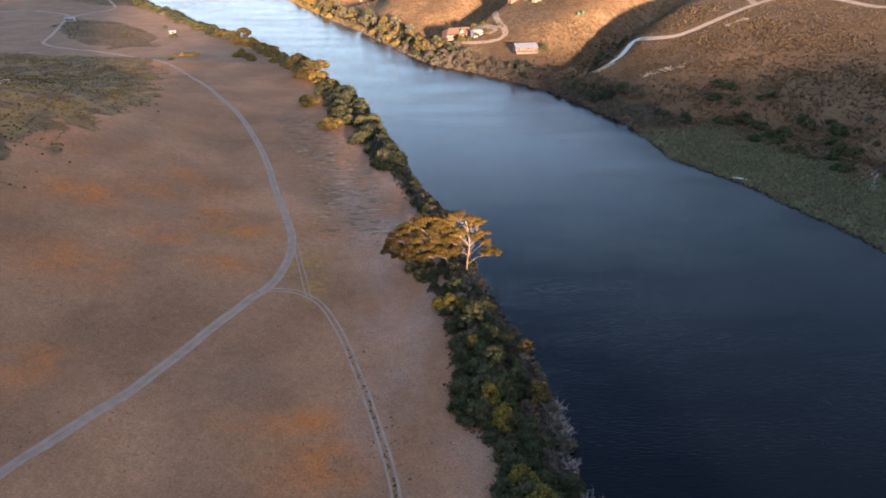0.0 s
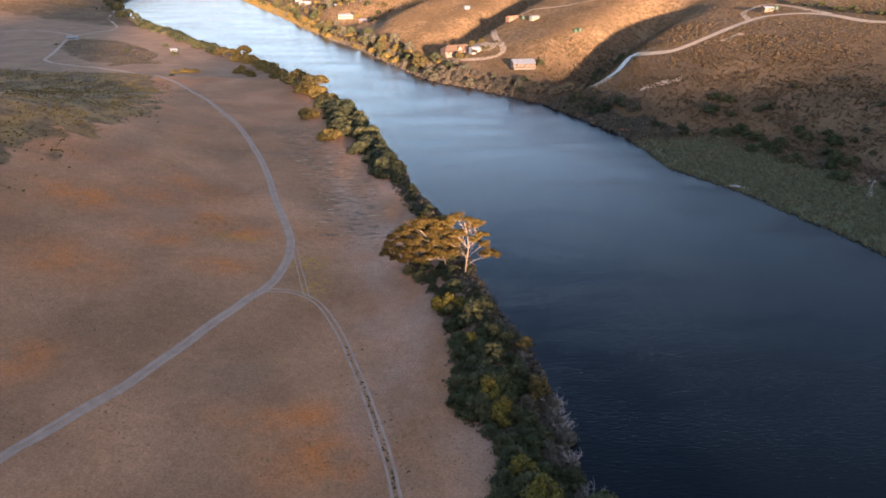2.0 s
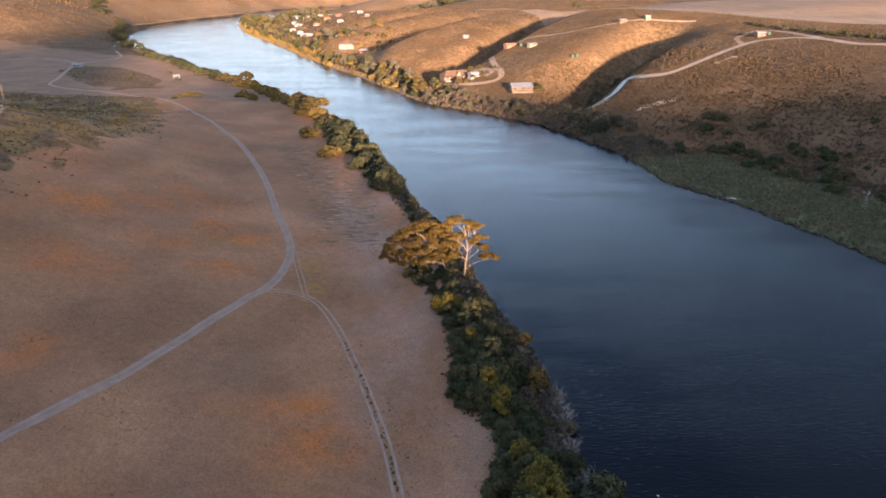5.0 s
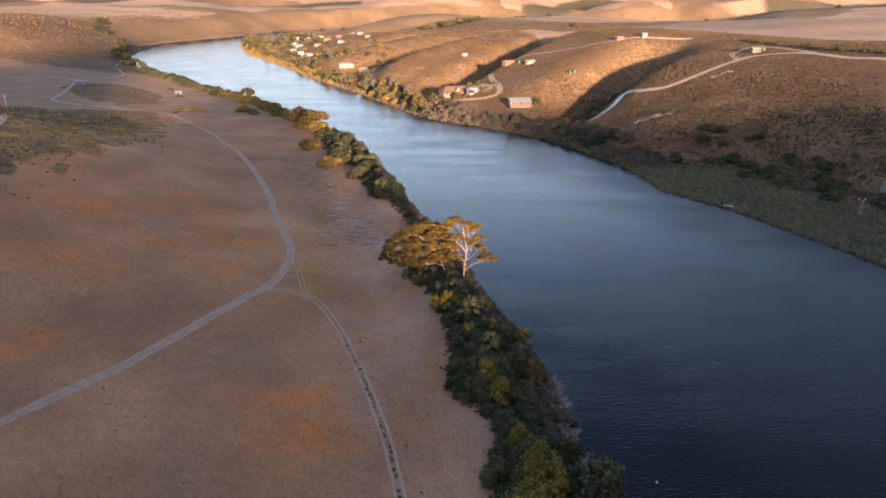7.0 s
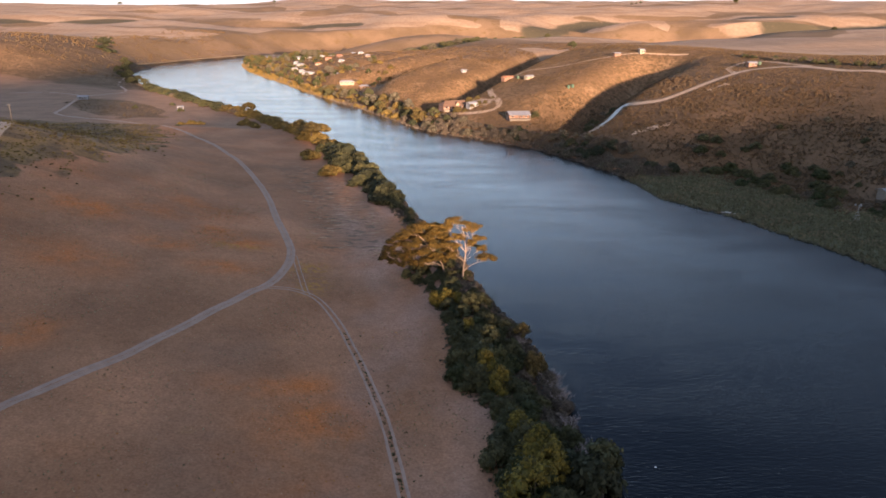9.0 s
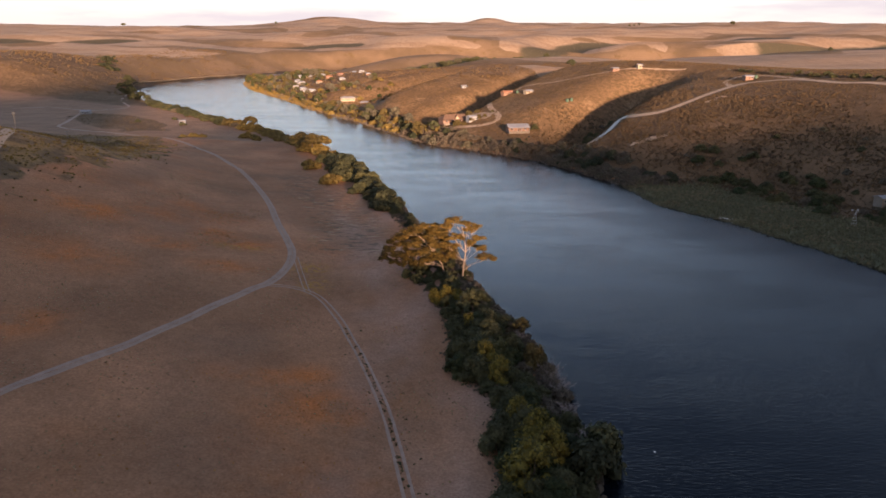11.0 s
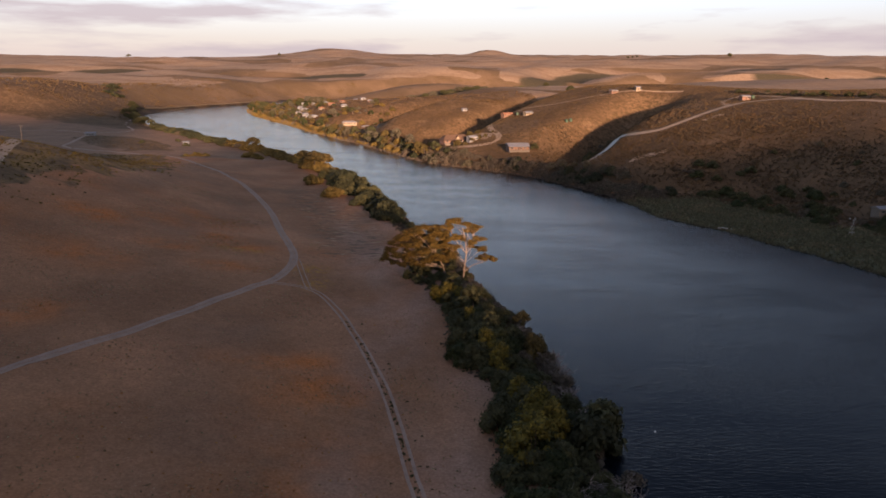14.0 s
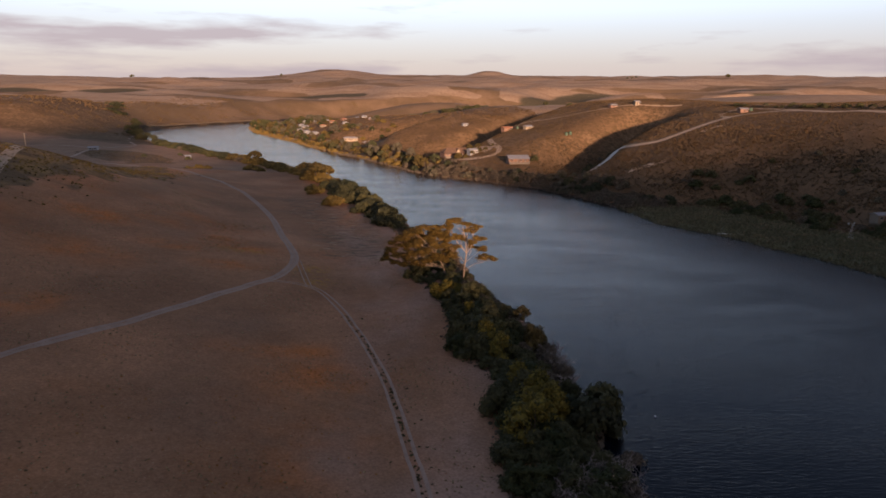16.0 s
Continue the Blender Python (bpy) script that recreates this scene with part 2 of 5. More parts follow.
# ---- materials ----
class Shade:
    """A small node builder for one material."""

    def __init__(self, name, rough=0.9, spec=0.2):
        self.m = bpy.data.materials.new(name)
        self.m.use_nodes = True
        self.n, self.l = self.m.node_tree.nodes, self.m.node_tree.links
        self.b = self.n["Principled BSDF"]
        self.b.inputs["Roughness"].default_value = rough
        self.b.inputs["Specular IOR Level"].default_value = spec

    def put(self, sock, v):
        if isinstance(v, (int, float)):
            sock.default_value = v
        elif isinstance(v, tuple):
            sock.default_value = (*v, 1) if len(v) == 3 and sock.type == "RGBA" else v
        else:
            self.l.new(v, sock)

    def noise(self, scale, detail=4, rough=0.55, stretch=(1, 1, 1), turn=0.0, warp=0.0):
        c = self.n.new("ShaderNodeTexCoord")
        k = self.n.new("ShaderNodeMapping")
        k.inputs["Scale"].default_value = stretch
        k.inputs["Rotation"].default_value = (0, 0, turn)
        self.l.new(c.outputs["Object"], k.inputs[0])
        t = self.n.new("ShaderNodeTexNoise")
        t.inputs["Scale"].default_value, t.inputs["Detail"].default_value = scale, detail
        t.inputs["Roughness"].default_value, t.inputs["Distortion"].default_value = rough, warp
        self.l.new(k.outputs[0], t.inputs[0])
        return t.outputs[0]

    def span(self, v, a, b, lo=0.0, hi=1.0):
        r = self.n.new("ShaderNodeMapRange")
        r.interpolation_type = "SMOOTHSTEP"
        for i, x in enumerate((v, a, b, lo, hi)):
            self.put(r.inputs[i], x)
        return r.outputs[0]

    def math(self, op, a, b=0.0):
        r = self.n.new("ShaderNodeMath")
        r.operation = op
        self.put(r.inputs[0], a)
        self.put(r.inputs[1], b)
        return r.outputs[0]

    def mix(self, f, a, b, blend="MIX"):
        r = self.n.new("ShaderNodeMix")
        r.data_type, r.blend_type = "RGBA", blend
        self.put(r.inputs[0], f)
        self.put(r.inputs[6], a)
        self.put(r.inputs[7], b)
        return r.outputs[2]

    def attr(self, name):
        r = self.n.new("ShaderNodeAttribute")
        r.attribute_name = name
        return r.outputs["Fac"]

    def island(self):
        return self.n.new("ShaderNodeNewGeometry").outputs["Random Per Island"]

    def each(self):
        return self.n.new("ShaderNodeObjectInfo").outputs["Random"]

    def grain(self, col, v, lo, hi):
        """Colour times a grey that runs from lo to hi with v."""
        g = self.span(v, 0.3, 0.7, lo, hi)
        c = self.n.new("ShaderNodeCombineColor")
        for i in range(3):
            self.l.new(g, c.inputs[i])
        return self.mix(1.0, col, c.outputs[0], "MULTIPLY")

    def bump(self, v, strength, dist):
        r = self.n.new("ShaderNodeBump")
        r.inputs["Strength"].default_value, r.inputs["Distance"].default_value = strength, dist
        self.l.new(v, r.inputs["Height"])
        self.l.new(r.outputs[0], self.b.inputs["Normal"])

    def colour(self, c):
        self.put(self.b.inputs["Base Color"], c)
        return self.m


def ground_material():
    s = Shade("dry_land", 0.95, 0.1)
    big, mid, fine, tiny = s.noise(0.011, 5), s.noise(0.05, 5, 0.6), s.noise(0.45, 4, 0.65), s.noise(1.9, 3, 0.7)
    meadow = s.mix(s.span(s.noise(0.011, 3, 0.5), 0.38, 0.64), (0.348, 0.172, 0.088), (0.420, 0.206, 0.108))
    meadow = s.grain(meadow, s.noise(0.035, 4, 0.55), 0.8, 1.16)
    rust = s.math("MULTIPLY", s.span(s.noise(0.02, 2, 0.5, (1, 1.5, 1), 0.1), 0.45, 0.64), s.span(s.noise(0.05, 3, 0.5, (1, 1.25, 1)), 0.38, 0.7))
    meadow = s.mix(s.math("MULTIPLY", rust, 0.42), meadow, (0.473, 0.173, 0.061))
    glow = s.math("MULTIPLY", s.attr("rust"), s.span(s.noise(0.12, 3, 0.55), 0.25, 0.68))
    meadow = s.mix(s.math("MULTIPLY", glow, 0.9), meadow, (0.587, 0.184, 0.048))
    meadow = s.mix(s.math("MULTIPLY", s.span(s.noise(0.02, 4, 0.55, (1, 1.3, 1), 0.7), 0.48, 0.68), 0.5), meadow, (0.246, 0.143, 0.088))
    ochre = s.math("MULTIPLY", s.span(s.noise(0.16, 4, 0.7), 0.6, 0.7), s.span(big, 0.45, 0.6))
    meadow = s.mix(s.math("MULTIPLY", ochre, 0.4), meadow, (0.345, 0.211, 0.064))
    meadow = s.mix(s.math("MULTIPLY", s.attr("ochre"), s.span(s.noise(0.5, 3, 0.7), 0.42, 0.6)), meadow, (0.441, 0.226, 0.054))
    # flats dulled in colour to stand for the shade lying over them
    meadow = s.mix(s.math("MULTIPLY", s.attr("flats"), 0.85), meadow, s.mix(s.span(mid, 0.35, 0.65), (0.237, 0.149, 0.095), (0.315, 0.197, 0.124)))
    pale = s.math("MULTIPLY", s.attr("pale"), s.span(s.noise(0.045, 3, 0.5, (1, 0.6, 1)), 0.3, 0.68))
    meadow = s.mix(s.math("MULTIPLY", pale, 0.8), meadow, (0.438, 0.279, 0.202))
    trampled = s.math("MULTIPLY", s.attr("trampled"), s.span(s.noise(0.22, 4, 0.7, (1, 2.2, 1)), 0.5, 0.62))
    meadow = s.mix(s.math("MULTIPLY", trampled, 0.8), meadow, (0.156, 0.116, 0.076))
    trampled = s.math("MULTIPLY", s.attr("trampled"), s.span(s.noise(0.19, 4, 0.7, (1, 2.0, 1), 0.4), 0.56, 0.66))
    meadow = s.mix(s.math("MULTIPLY", trampled, 0.8), meadow, (0.525, 0.345, 0.213))
    hill = s.mix(s.span(s.noise(0.03, 5, 0.6), 0.35, 0.65), (0.145, 0.09, 0.05), (0.225, 0.138, 0.075))
    hill = s.mix(s.span(s.noise(0.33, 4, 0.7), 0.45, 0.6), hill, (0.11, 0.07, 0.034))
    bare = s.span(s.noise(0.06, 5, 0.6), 0.6, 0.7)
    hill = s.mix(s.math("MULTIPLY", bare, 0.35), hill, (0.34, 0.22, 0.13))
    knoll = s.mix(s.span(s.noise(0.09, 4, 0.65), 0.42, 0.6), (0.15, 0.10, 0.055), (0.31, 0.185, 0.075))
    hill = s.mix(s.math("MULTIPLY", s.attr("knoll"), 0.85), hill, knoll)
    grey_slope = s.mix(s.span(s.noise(0.05, 5, 0.65), 0.38, 0.62), (0.105, 0.07, 0.042), (0.155, 0.1, 0.06))
    hill = s.mix(s.math("MULTIPLY", s.attr("slope"), 0.8), hill, grey_slope)
    col = s.mix(s.span(s.math("ADD", s.attr("scrub"), s.math("MULTIPLY", s.math("SUBTRACT", mid, 0.5), 0.9)), 0.35, 0.6), meadow, hill)
    veld = s.mix(s.span(s.noise(0.008, 4, 0.55), 0.38, 0.62), (0.17, 0.112, 0.064), (0.235, 0.152, 0.09))
    veld = s.mix(s.span(s.noise(0.035, 5, 0.65), 0.55, 0.66), veld, (0.17, 0.11, 0.052))
    col = s.mix(s.attr("veld"), col, veld)
    wheat = s.mix(s.span(s.noise(0.006, 4, 0.5, (1, 3, 1), 0.5), 0.4, 0.6), (0.29, 0.195, 0.127), (0.355, 0.25, 0.17))
    wheat = s.grain(wheat, s.noise(0.12, 3, 0.6, (1, 0.12, 1), 1.1), 0.88, 1.08)
    col = s.mix(s.span(s.math("ADD", s.attr("wheat"), s.math("MULTIPLY", s.math("SUBTRACT", s.noise(0.02, 5), 0.5), 0.5)), 0.45, 0.55), col, wheat)
    # shade of the far valleys put into the ground colour as dark brown
    col = s.mix(s.span(s.math("ADD", s.attr("valley_shade"), s.math("MULTIPLY", s.math("SUBTRACT", s.noise(0.012, 4), 0.5), 0.5)), 0.35, 0.6), col, (0.085, 0.072, 0.046))
    col = s.mix(s.span(s.math("ADD", s.attr("reed"), s.math("MULTIPLY", s.math("SUBTRACT", s.noise(0.15, 4), 0.5), 0.7)), 0.4, 0.6), col, (0.15, 0.148, 0.085))
    col = s.mix(s.span(s.attr("mud"), 0.3, 0.9), col, (0.06, 0.046, 0.034))
    col = s.grain(col, fine, 0.91, 1.08)
    col = s.grain(col, tiny, 0.82, 1.18)
    speck = s.math("MULTIPLY", s.span(s.noise(3.1, 2, 0.6), 0.62, 0.72), s.span(s.noise(0.06, 3, 0.6), 0.42, 0.62))
    col = s.mix(s.math("MULTIPLY", speck, 0.45), col, (0.58, 0.42, 0.27))
    s.bump(s.math("ADD", fine, s.math("MULTIPLY", tiny, 0.3)), 0.4, 0.3)
    return s.colour(col)


def water_material():
    s = Shade("river_water", 0.06, 0.23)
    s.b.inputs["IOR"].default_value = 1.333
    ripple_a = s.noise(1.7, 3, 0.55, (0.3, 1.0, 1), -0.12, 0.5)
    ripple_b = s.noise(4.0, 2, 0.55, (0.35, 1.0, 1), 0.1)
    gust = s.span(s.noise(0.017, 4, 0.6, (1, 2.6, 1), 0.45), 0.36, 0.64)
    h = s.math("ADD", ripple_a, s.math("MULTIPLY", ripple_b, 0.26))
    h = s.math("MULTIPLY", h, s.math("ADD", s.math("MULTIPLY", gust, 0.45), 0.6))
    s.bump(h, 0.55, 0.19)
    s.put(s.b.inputs["Roughness"], s.span(gust, 0.0, 1.0, 0.08, 0.13))
    return s.colour((0.003, 0.005, 0.009))


def leaf_material(name, dark, light, rough=0.75):
    s = Shade(name, rough, 0.25)
    c = s.mix(s.island(), dark, light)
    c = s.mix(s.math("MULTIPLY", s.each(), 0.35), c, tuple(0.55 * a + 0.45 * b for a, b in zip(light, (0.14, 0.10, 0.03))))
    c = s.grain(c, s.noise(0.5, 2), 0.75, 1.2)
    s.colour(c)
    t = s.n.new("ShaderNodeBsdfTranslucent")
    s.l.new(c, t.inputs[0])
    mx = s.n.new("ShaderNodeMixShader")
    mx.inputs[0].default_value = 0.22
    s.l.new(s.b.outputs[0], mx.inputs[1])
    s.l.new(t.outputs[0], mx.inputs[2])
    s.l.new(mx.outputs[0], s.n["Material Output"].inputs[0])
    return s.m


def plain(name, col, rough=0.85, var=0.18, scale=2.0, bump=0.0, metal=0.0, second=None):
    s = Shade(name, rough, 0.3)
    v = s.noise(scale, 5, 0.6)
    c = s.mix(s.span(v, 0.35, 0.7), col, second) if second else s.grain(col + (), v, 1 - var, 1 + var)
    c = s.grain(c, s.noise(scale * 9, 3, 0.6), 0.93, 1.07)
    s.b.inputs["Metallic"].default_value = metal
    if bump:
        s.bump(v, bump, 0.05)
    return s.colour(c)


GROUND = ground_material()
WATER = water_material()
LEAF_DARK = leaf_material("dark_thicket_leaf", (0.039, 0.045, 0.021), (0.106, 0.105, 0.046))
LEAF_OLIVE = leaf_material("olive_leaf", (0.06, 0.05, 0.018), (0.165, 0.118, 0.04))
LEAF_GREEN = leaf_material("fresh_green_leaf", (0.023, 0.038, 0.014), (0.068, 0.077, 0.029))
LEAF_GUM = leaf_material("gum_leaf", (0.028, 0.028, 0.009), (0.205, 0.122, 0.024))
LEAF_DRY = leaf_material("dry_brush", (0.095, 0.076, 0.056), (0.2, 0.16, 0.118))
LEAF_SCRUB = leaf_material("hill_scrub_leaf", (0.09, 0.057, 0.027), (0.185, 0.113, 0.052))
LEAF_RUST = leaf_material("orange_weed", (0.33, 0.11, 0.03), (0.56, 0.27, 0.06))
LEAF_BRUSH = leaf_material("brown_brush", (0.085, 0.06, 0.036), (0.165, 0.115, 0.07))
LEAF_DEEP = leaf_material("deep_green_leaf", (0.022, 0.03, 0.017), (0.062, 0.07, 0.036))
LEAF_OCHRE = leaf_material("ochre_leaf", (0.11, 0.08, 0.025), (0.31, 0.215, 0.062))
# yellow of scrub and shore grass, raised to carry sunlight on the knoll
LEAF_YELLOW = leaf_material("sunlit_yellow_leaf", (0.115, 0.082, 0.022), (0.3, 0.19, 0.046))
LEAF_GOLD = leaf_material("golden_leaf", (0.06, 0.06, 0.016), (0.27, 0.205, 0.035))
LEAF_GREY = leaf_material("grey_olive_leaf", (0.075, 0.07, 0.05), (0.165, 0.145, 0.10))
REED = leaf_material("reed_blade", (0.094, 0.098, 0.053), (0.193, 0.184, 0.111))
REED_TAN = leaf_material("dry_reed_blade", (0.156, 0.131, 0.078), (0.271, 0.226, 0.139))
STRAW = leaf_material("dry_grass_blade", (0.234, 0.164, 0.086), (0.484, 0.367, 0.203))
BARK_PALE = plain("pale_gum_bark", (0.36, 0.27, 0.2), 0.8, 0.2, 1.5, 0.3, second=(0.24, 0.175, 0.13))
BARK_DARK = plain("dark_bark", (0.10, 0.075, 0.055), 0.9, 0.3, 3.0, 0.4)
TWIG = plain("grey_twigs", (0.37, 0.3, 0.265), 0.9, 0.2, 3.0)
DIRT = plain("packed_pale_dirt", (0.42, 0.285, 0.21), 0.95, 0.2, 0.35, 0.4, second=(0.34, 0.23, 0.168))
RED_DIRT = plain("sandy_road_dirt", (0.48, 0.345, 0.238), 0.95, 0.2, 0.3, 0.4, second=(0.38, 0.265, 0.175))
CONCRETE = plain("pale_concrete", (0.60, 0.56, 0.50), 0.85, 0.12, 0.8)
WHITEWASH = plain("white_wall_paint", (0.31, 0.305, 0.3), 0.8, 0.08, 0.7)
CREAM = plain("cream_wall_paint", (0.33, 0.262, 0.185), 0.8, 0.1, 0.7)
BRICK = plain("reddish_wall", (0.25, 0.145, 0.10), 0.85, 0.15, 1.2)
TIN = plain("weathered_tin_roof", (0.3, 0.297, 0.305), 0.5, 0.12, 0.6, metal=0.3)
TIN_WHITE = plain("white_painted_roof", (0.3, 0.3, 0.305), 0.55, 0.08, 0.6)
THATCH = plain("brown_thatch", (0.15, 0.09, 0.06), 0.95, 0.25, 1.5, 0.5)
ROOF_RED = plain("rusty_red_roof", (0.36, 0.16, 0.09), 0.8, 0.2, 0.8)
WOOD = plain("grey_weathered_wood", (0.2, 0.165, 0.13), 0.9, 0.25, 2.0)
TIMBER_DARK = plain("dark_door_wood", (0.08, 0.055, 0.04), 0.7, 0.2, 2.0)
GREEN_PLASTIC = plain("green_plastic", (0.06, 0.105, 0.065), 0.5, 0.1, 1.0)
METAL = plain("galvanised_steel", (0.48, 0.48, 0.47), 0.45, 0.1, 2.0, metal=0.7)
FLOAT_WHITE = plain("white_float", (0.85, 0.84, 0.82), 0.5, 0.05, 2.0)
GLASS = Shade("window_glass", 0.08, 0.5).colour((0.02, 0.025, 0.03))


# ---- mesh helpers ----
class Soup:
    """Gathers vertices and faces of one mesh."""

    def __init__(self):
        self.v, self.f, self.n = [], [], 0

    def add(self, verts, faces):
        verts = np.asarray(verts, float).reshape(-1, 3)
        self.v.append(verts)
        for q in faces:
            self.f.append(tuple(int(i) + self.n for i in q))
        self.n += len(verts)
        return self

    def cards(self, c, a, b):
        """Quads round the centres c with half axes a and b."""
        k = len(c)
        v = np.stack([c - a - b, c + a - 0.6 * b, c + 0.9 * a + b, c - 0.7 * a + 0.8 * b], 1).reshape(-1, 3)
        i = np.arange(k)[:, None] * 4 + np.arange(4)[None] + self.n
        self.v.append(v)
        self.f.extend(map(tuple, i.tolist()))
        self.n += 4 * k
        return self

    def tube(self, pts, radii, sides=7):
        pts = [Vector(p) for p in pts]
        rings = []
        for i, p in enumerate(pts):
            d = (pts[min(i + 1, len(pts) - 1)] - pts[max(i - 1, 0)]).normalized()
            u = d.orthogonal().normalized()
            w = d.cross(u)
            rings.append([p + float(radii[i]) * (math.cos(6.2832 * k / sides) * u + math.sin(6.2832 * k / sides) * w) for k in range(sides)])
        faces = [(i * sides + k, i * sides + (k + 1) % sides, (i + 1) * sides + (k + 1) % sides, (i + 1) * sides + k)
                 for i in range(len(pts) - 1) for k in range(sides)]
        faces.append(tuple(range((len(pts) - 1) * sides, len(pts) * sides)))
        return self.add([tuple(v) for r in rings for v in r], faces)

    def box(self, x0, y0, z0, x1, y1, z1):
        v = [(x, y, z) for z in (z0, z1) for y in (y0, y1) for x in (x0, x1)]
        return self.add(v, [(0, 2, 3, 1), (4, 5, 7, 6), (0, 1, 5, 4), (2, 6, 7, 3), (0, 4, 6, 2), (1, 3, 7, 5)])

    def mesh(self, name, material, shade=False):
        me = bpy.data.meshes.new(name)
        v = np.vstack(self.v) if self.v else np.zeros((0, 3))
        me.from_pydata(v.tolist(), [], self.f)
        me.materials.append(material)
        if shade:
            me.shade_smooth()
        me.update()
        return me


def part(name, soup, material, parent, label="", shade=False):
    ob = new(name, soup.mesh(name, material, shade))
    ob.parent = parent
    if label:
        tagged(ob, label)
    return ob


def ground_z(x, y):
    return float(land(np.array([x], float), np.array([y], float))[0])


def sit(x, y, turn=0.0, size=1.0, sink=0.0, tall=None):
    tall = size if tall is None else tall
    return pose(x, y, ground_z(x, y) - sink, 0, 0, turn) @ Matrix.Diagonal((size, size, tall, 1))


# ---- ground and river ----
def lines(lo, hi, step, out_lo, out_hi, grow):
    mid = list(np.arange(lo, hi + 0.01, step))
    a, s = [], step
    while (mid[0] if not a else a[-1]) > out_lo:
        s = min(s * grow, 120)
        a.append((mid[0] if not a else a[-1]) - s)
    b, s = [], step
    while (mid[-1] if not b else b[-1]) < out_hi:
        s = min(s * grow, 60)
        b.append((mid[-1] if not b else b[-1]) + s)
    return np.array(a[::-1] + mid + b)


# patches of rust-coloured weed on the meadow: centre, half sizes
RUST_WIDE = [(-38, -97, 11, 20), (-27, -100, 8, 22)]
RUST = [(-47, -75, 7, 4), (-35, -71, 6, 4.5), (-40, -73, 12, 3), (-30, -84, 9, 9), (-27, -112, 8, 12), (-73, 20, 10, 7), (-72, -5, 9, 5), (-107, 44, 14, 9), (-128, 30, 14, 9), (-98, 60, 14, 8), (-102, -62, 9, 8), (-95, 9, 10, 5), (-114, -14, 12, 8), (-88, 30, 9, 6)]
OCHRE = [(-48, 3, 6, 6), (-73, 16, 8, 3), (-44, -12, 4, 8)]


def cover_masks(X, Y):
    dl, _, sl = to_line(X, Y, LEFT_RUNS)
    dr, _, sr = to_line(X, Y, RIGHT_RUNS)
    dl, dr = -dl * sl, dr * sr
    on_left = dl > 0
    knoll_edge = np.interp(Y, [0, 20, 54, 94, 146, 200, 257, 313], [-190, -152, -155, -152, -153, -168, -185, -221])
    knoll = smooth(12, -14, X - knoll_edge + 6 * ripple(X, Y, 28, 6) + 4 * ripple(X, Y, 9, 16)) * smooth(-10, 20, Y) * smooth(328, 308, Y)
    u, v = -0.62 * (X + 300) + 0.78 * (Y - 432), 0.78 * (X + 300) + 0.62 * (Y - 432)
    strip = smooth(1.15, 0.85, np.hypot(u / 92, v / 33) + 0.15 * ripple(X, Y, 40, 7))
    back = smooth(620, 700, Y + 0.25 * X + 120)
    scrub = np.where(on_left, np.maximum(np.maximum(knoll, strip), back), smooth(2, 14, dr))
    scrub = np.maximum(scrub, smooth(900, 1100, Y))
    swell = ripple(0.42 * X + 0.12 * Y, Y, 520, 21) + 0.5 * ripple(0.4 * X, Y, 210, 23)
    distance = np.hypot(X, Y)
    open_land = smooth(-0.25, 0.1, swell + 0.5 * smooth(1600, 3800, distance))
    near_plateau = smooth(226, 250, dr + 8 * ripple(X, Y, 90, 4)) * smooth(-800, 100, Y)
    veld = np.where(on_left, smooth(1080, 1240, Y - 0.25 * X - 120), np.maximum(smooth(1330, 1450, Y + 0.1 * X), smooth(560, 700, X)))
    wheat = np.where(on_left, open_land * smooth(110, 190, dl + 30 * ripple(X, Y, 210, 41)) * smooth(1100, 1300, Y), np.maximum(near_plateau * smooth(900, 620, Y - 0.3 * X), open_land * smooth(330, 520, dr)))
    reed = np.where(on_left, 0.0, smooth(56, 40, dr + 6 * ripple(X, Y, 25, 8)) * smooth(165, 130, Y))
    mud = smooth(5, 1, np.maximum(dl, dr)) * (1 - reed)
    rust = np.zeros(X.shape)
    for cx, cy, rx, ry in RUST:
        rust = np.maximum(rust, np.exp(-((X - cx) / rx) ** 2 - ((Y - cy) / ry) ** 2))
    for cx, cy, rx, ry in RUST_WIDE:
        rust = np.maximum(rust, 0.4 * np.exp(-((X - cx) / rx) ** 2 - ((Y - cy) / ry) ** 2))
    ochre = np.zeros(X.shape)
    for cx, cy, rx, ry in OCHRE:
        ochre = np.maximum(ochre, np.exp(-((X - cx) / rx) ** 2 - ((Y - cy) / ry) ** 2))
    bank_x = np.interp(Y, [20, 60, 100, 150, 200], [-36, -42, -56, -74, -98])
    trampled = on_left * smooth(19, 9, np.abs(X - bank_x)) * smooth(12, 32, Y) * smooth(205, 150, Y)
    # where valley shade is painted, since the sun's bearing leaves these hollows lit
    valley_shade = np.zeros(X.shape)
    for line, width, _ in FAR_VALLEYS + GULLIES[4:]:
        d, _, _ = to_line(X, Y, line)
        valley_shade = np.maximum(valley_shade, np.exp(-(d / (0.75 * width)) ** 2))
    flats = on_left * smooth(292, 312, Y + 6 * ripple(X, Y, 60, 81)) * smooth(-100, -125, X)
    slope = smooth(150, 110, dr + 14 * ripple(X, Y, 60, 83)) * smooth(330, 270, Y) * (~on_left)
    edge_x = np.interp(Y, [-150, -112, -80, -57, -12, 18, 70, 140], [2, 1, 1, -6, -11, -19, -25, -43])
    pale = on_left * smooth(-30, -12, X - edge_x + 5 * ripple(X, Y, 40, 85)) * smooth(170, 90, Y)
    return {"scrub": scrub, "wheat": wheat, "reed": reed, "mud": mud, "pale": pale, "veld": veld, "rust": rust, "flats": flats, "slope": slope, "ochre": ochre, "valley_shade": valley_shade, "trampled": trampled, "knoll": knoll * on_left}


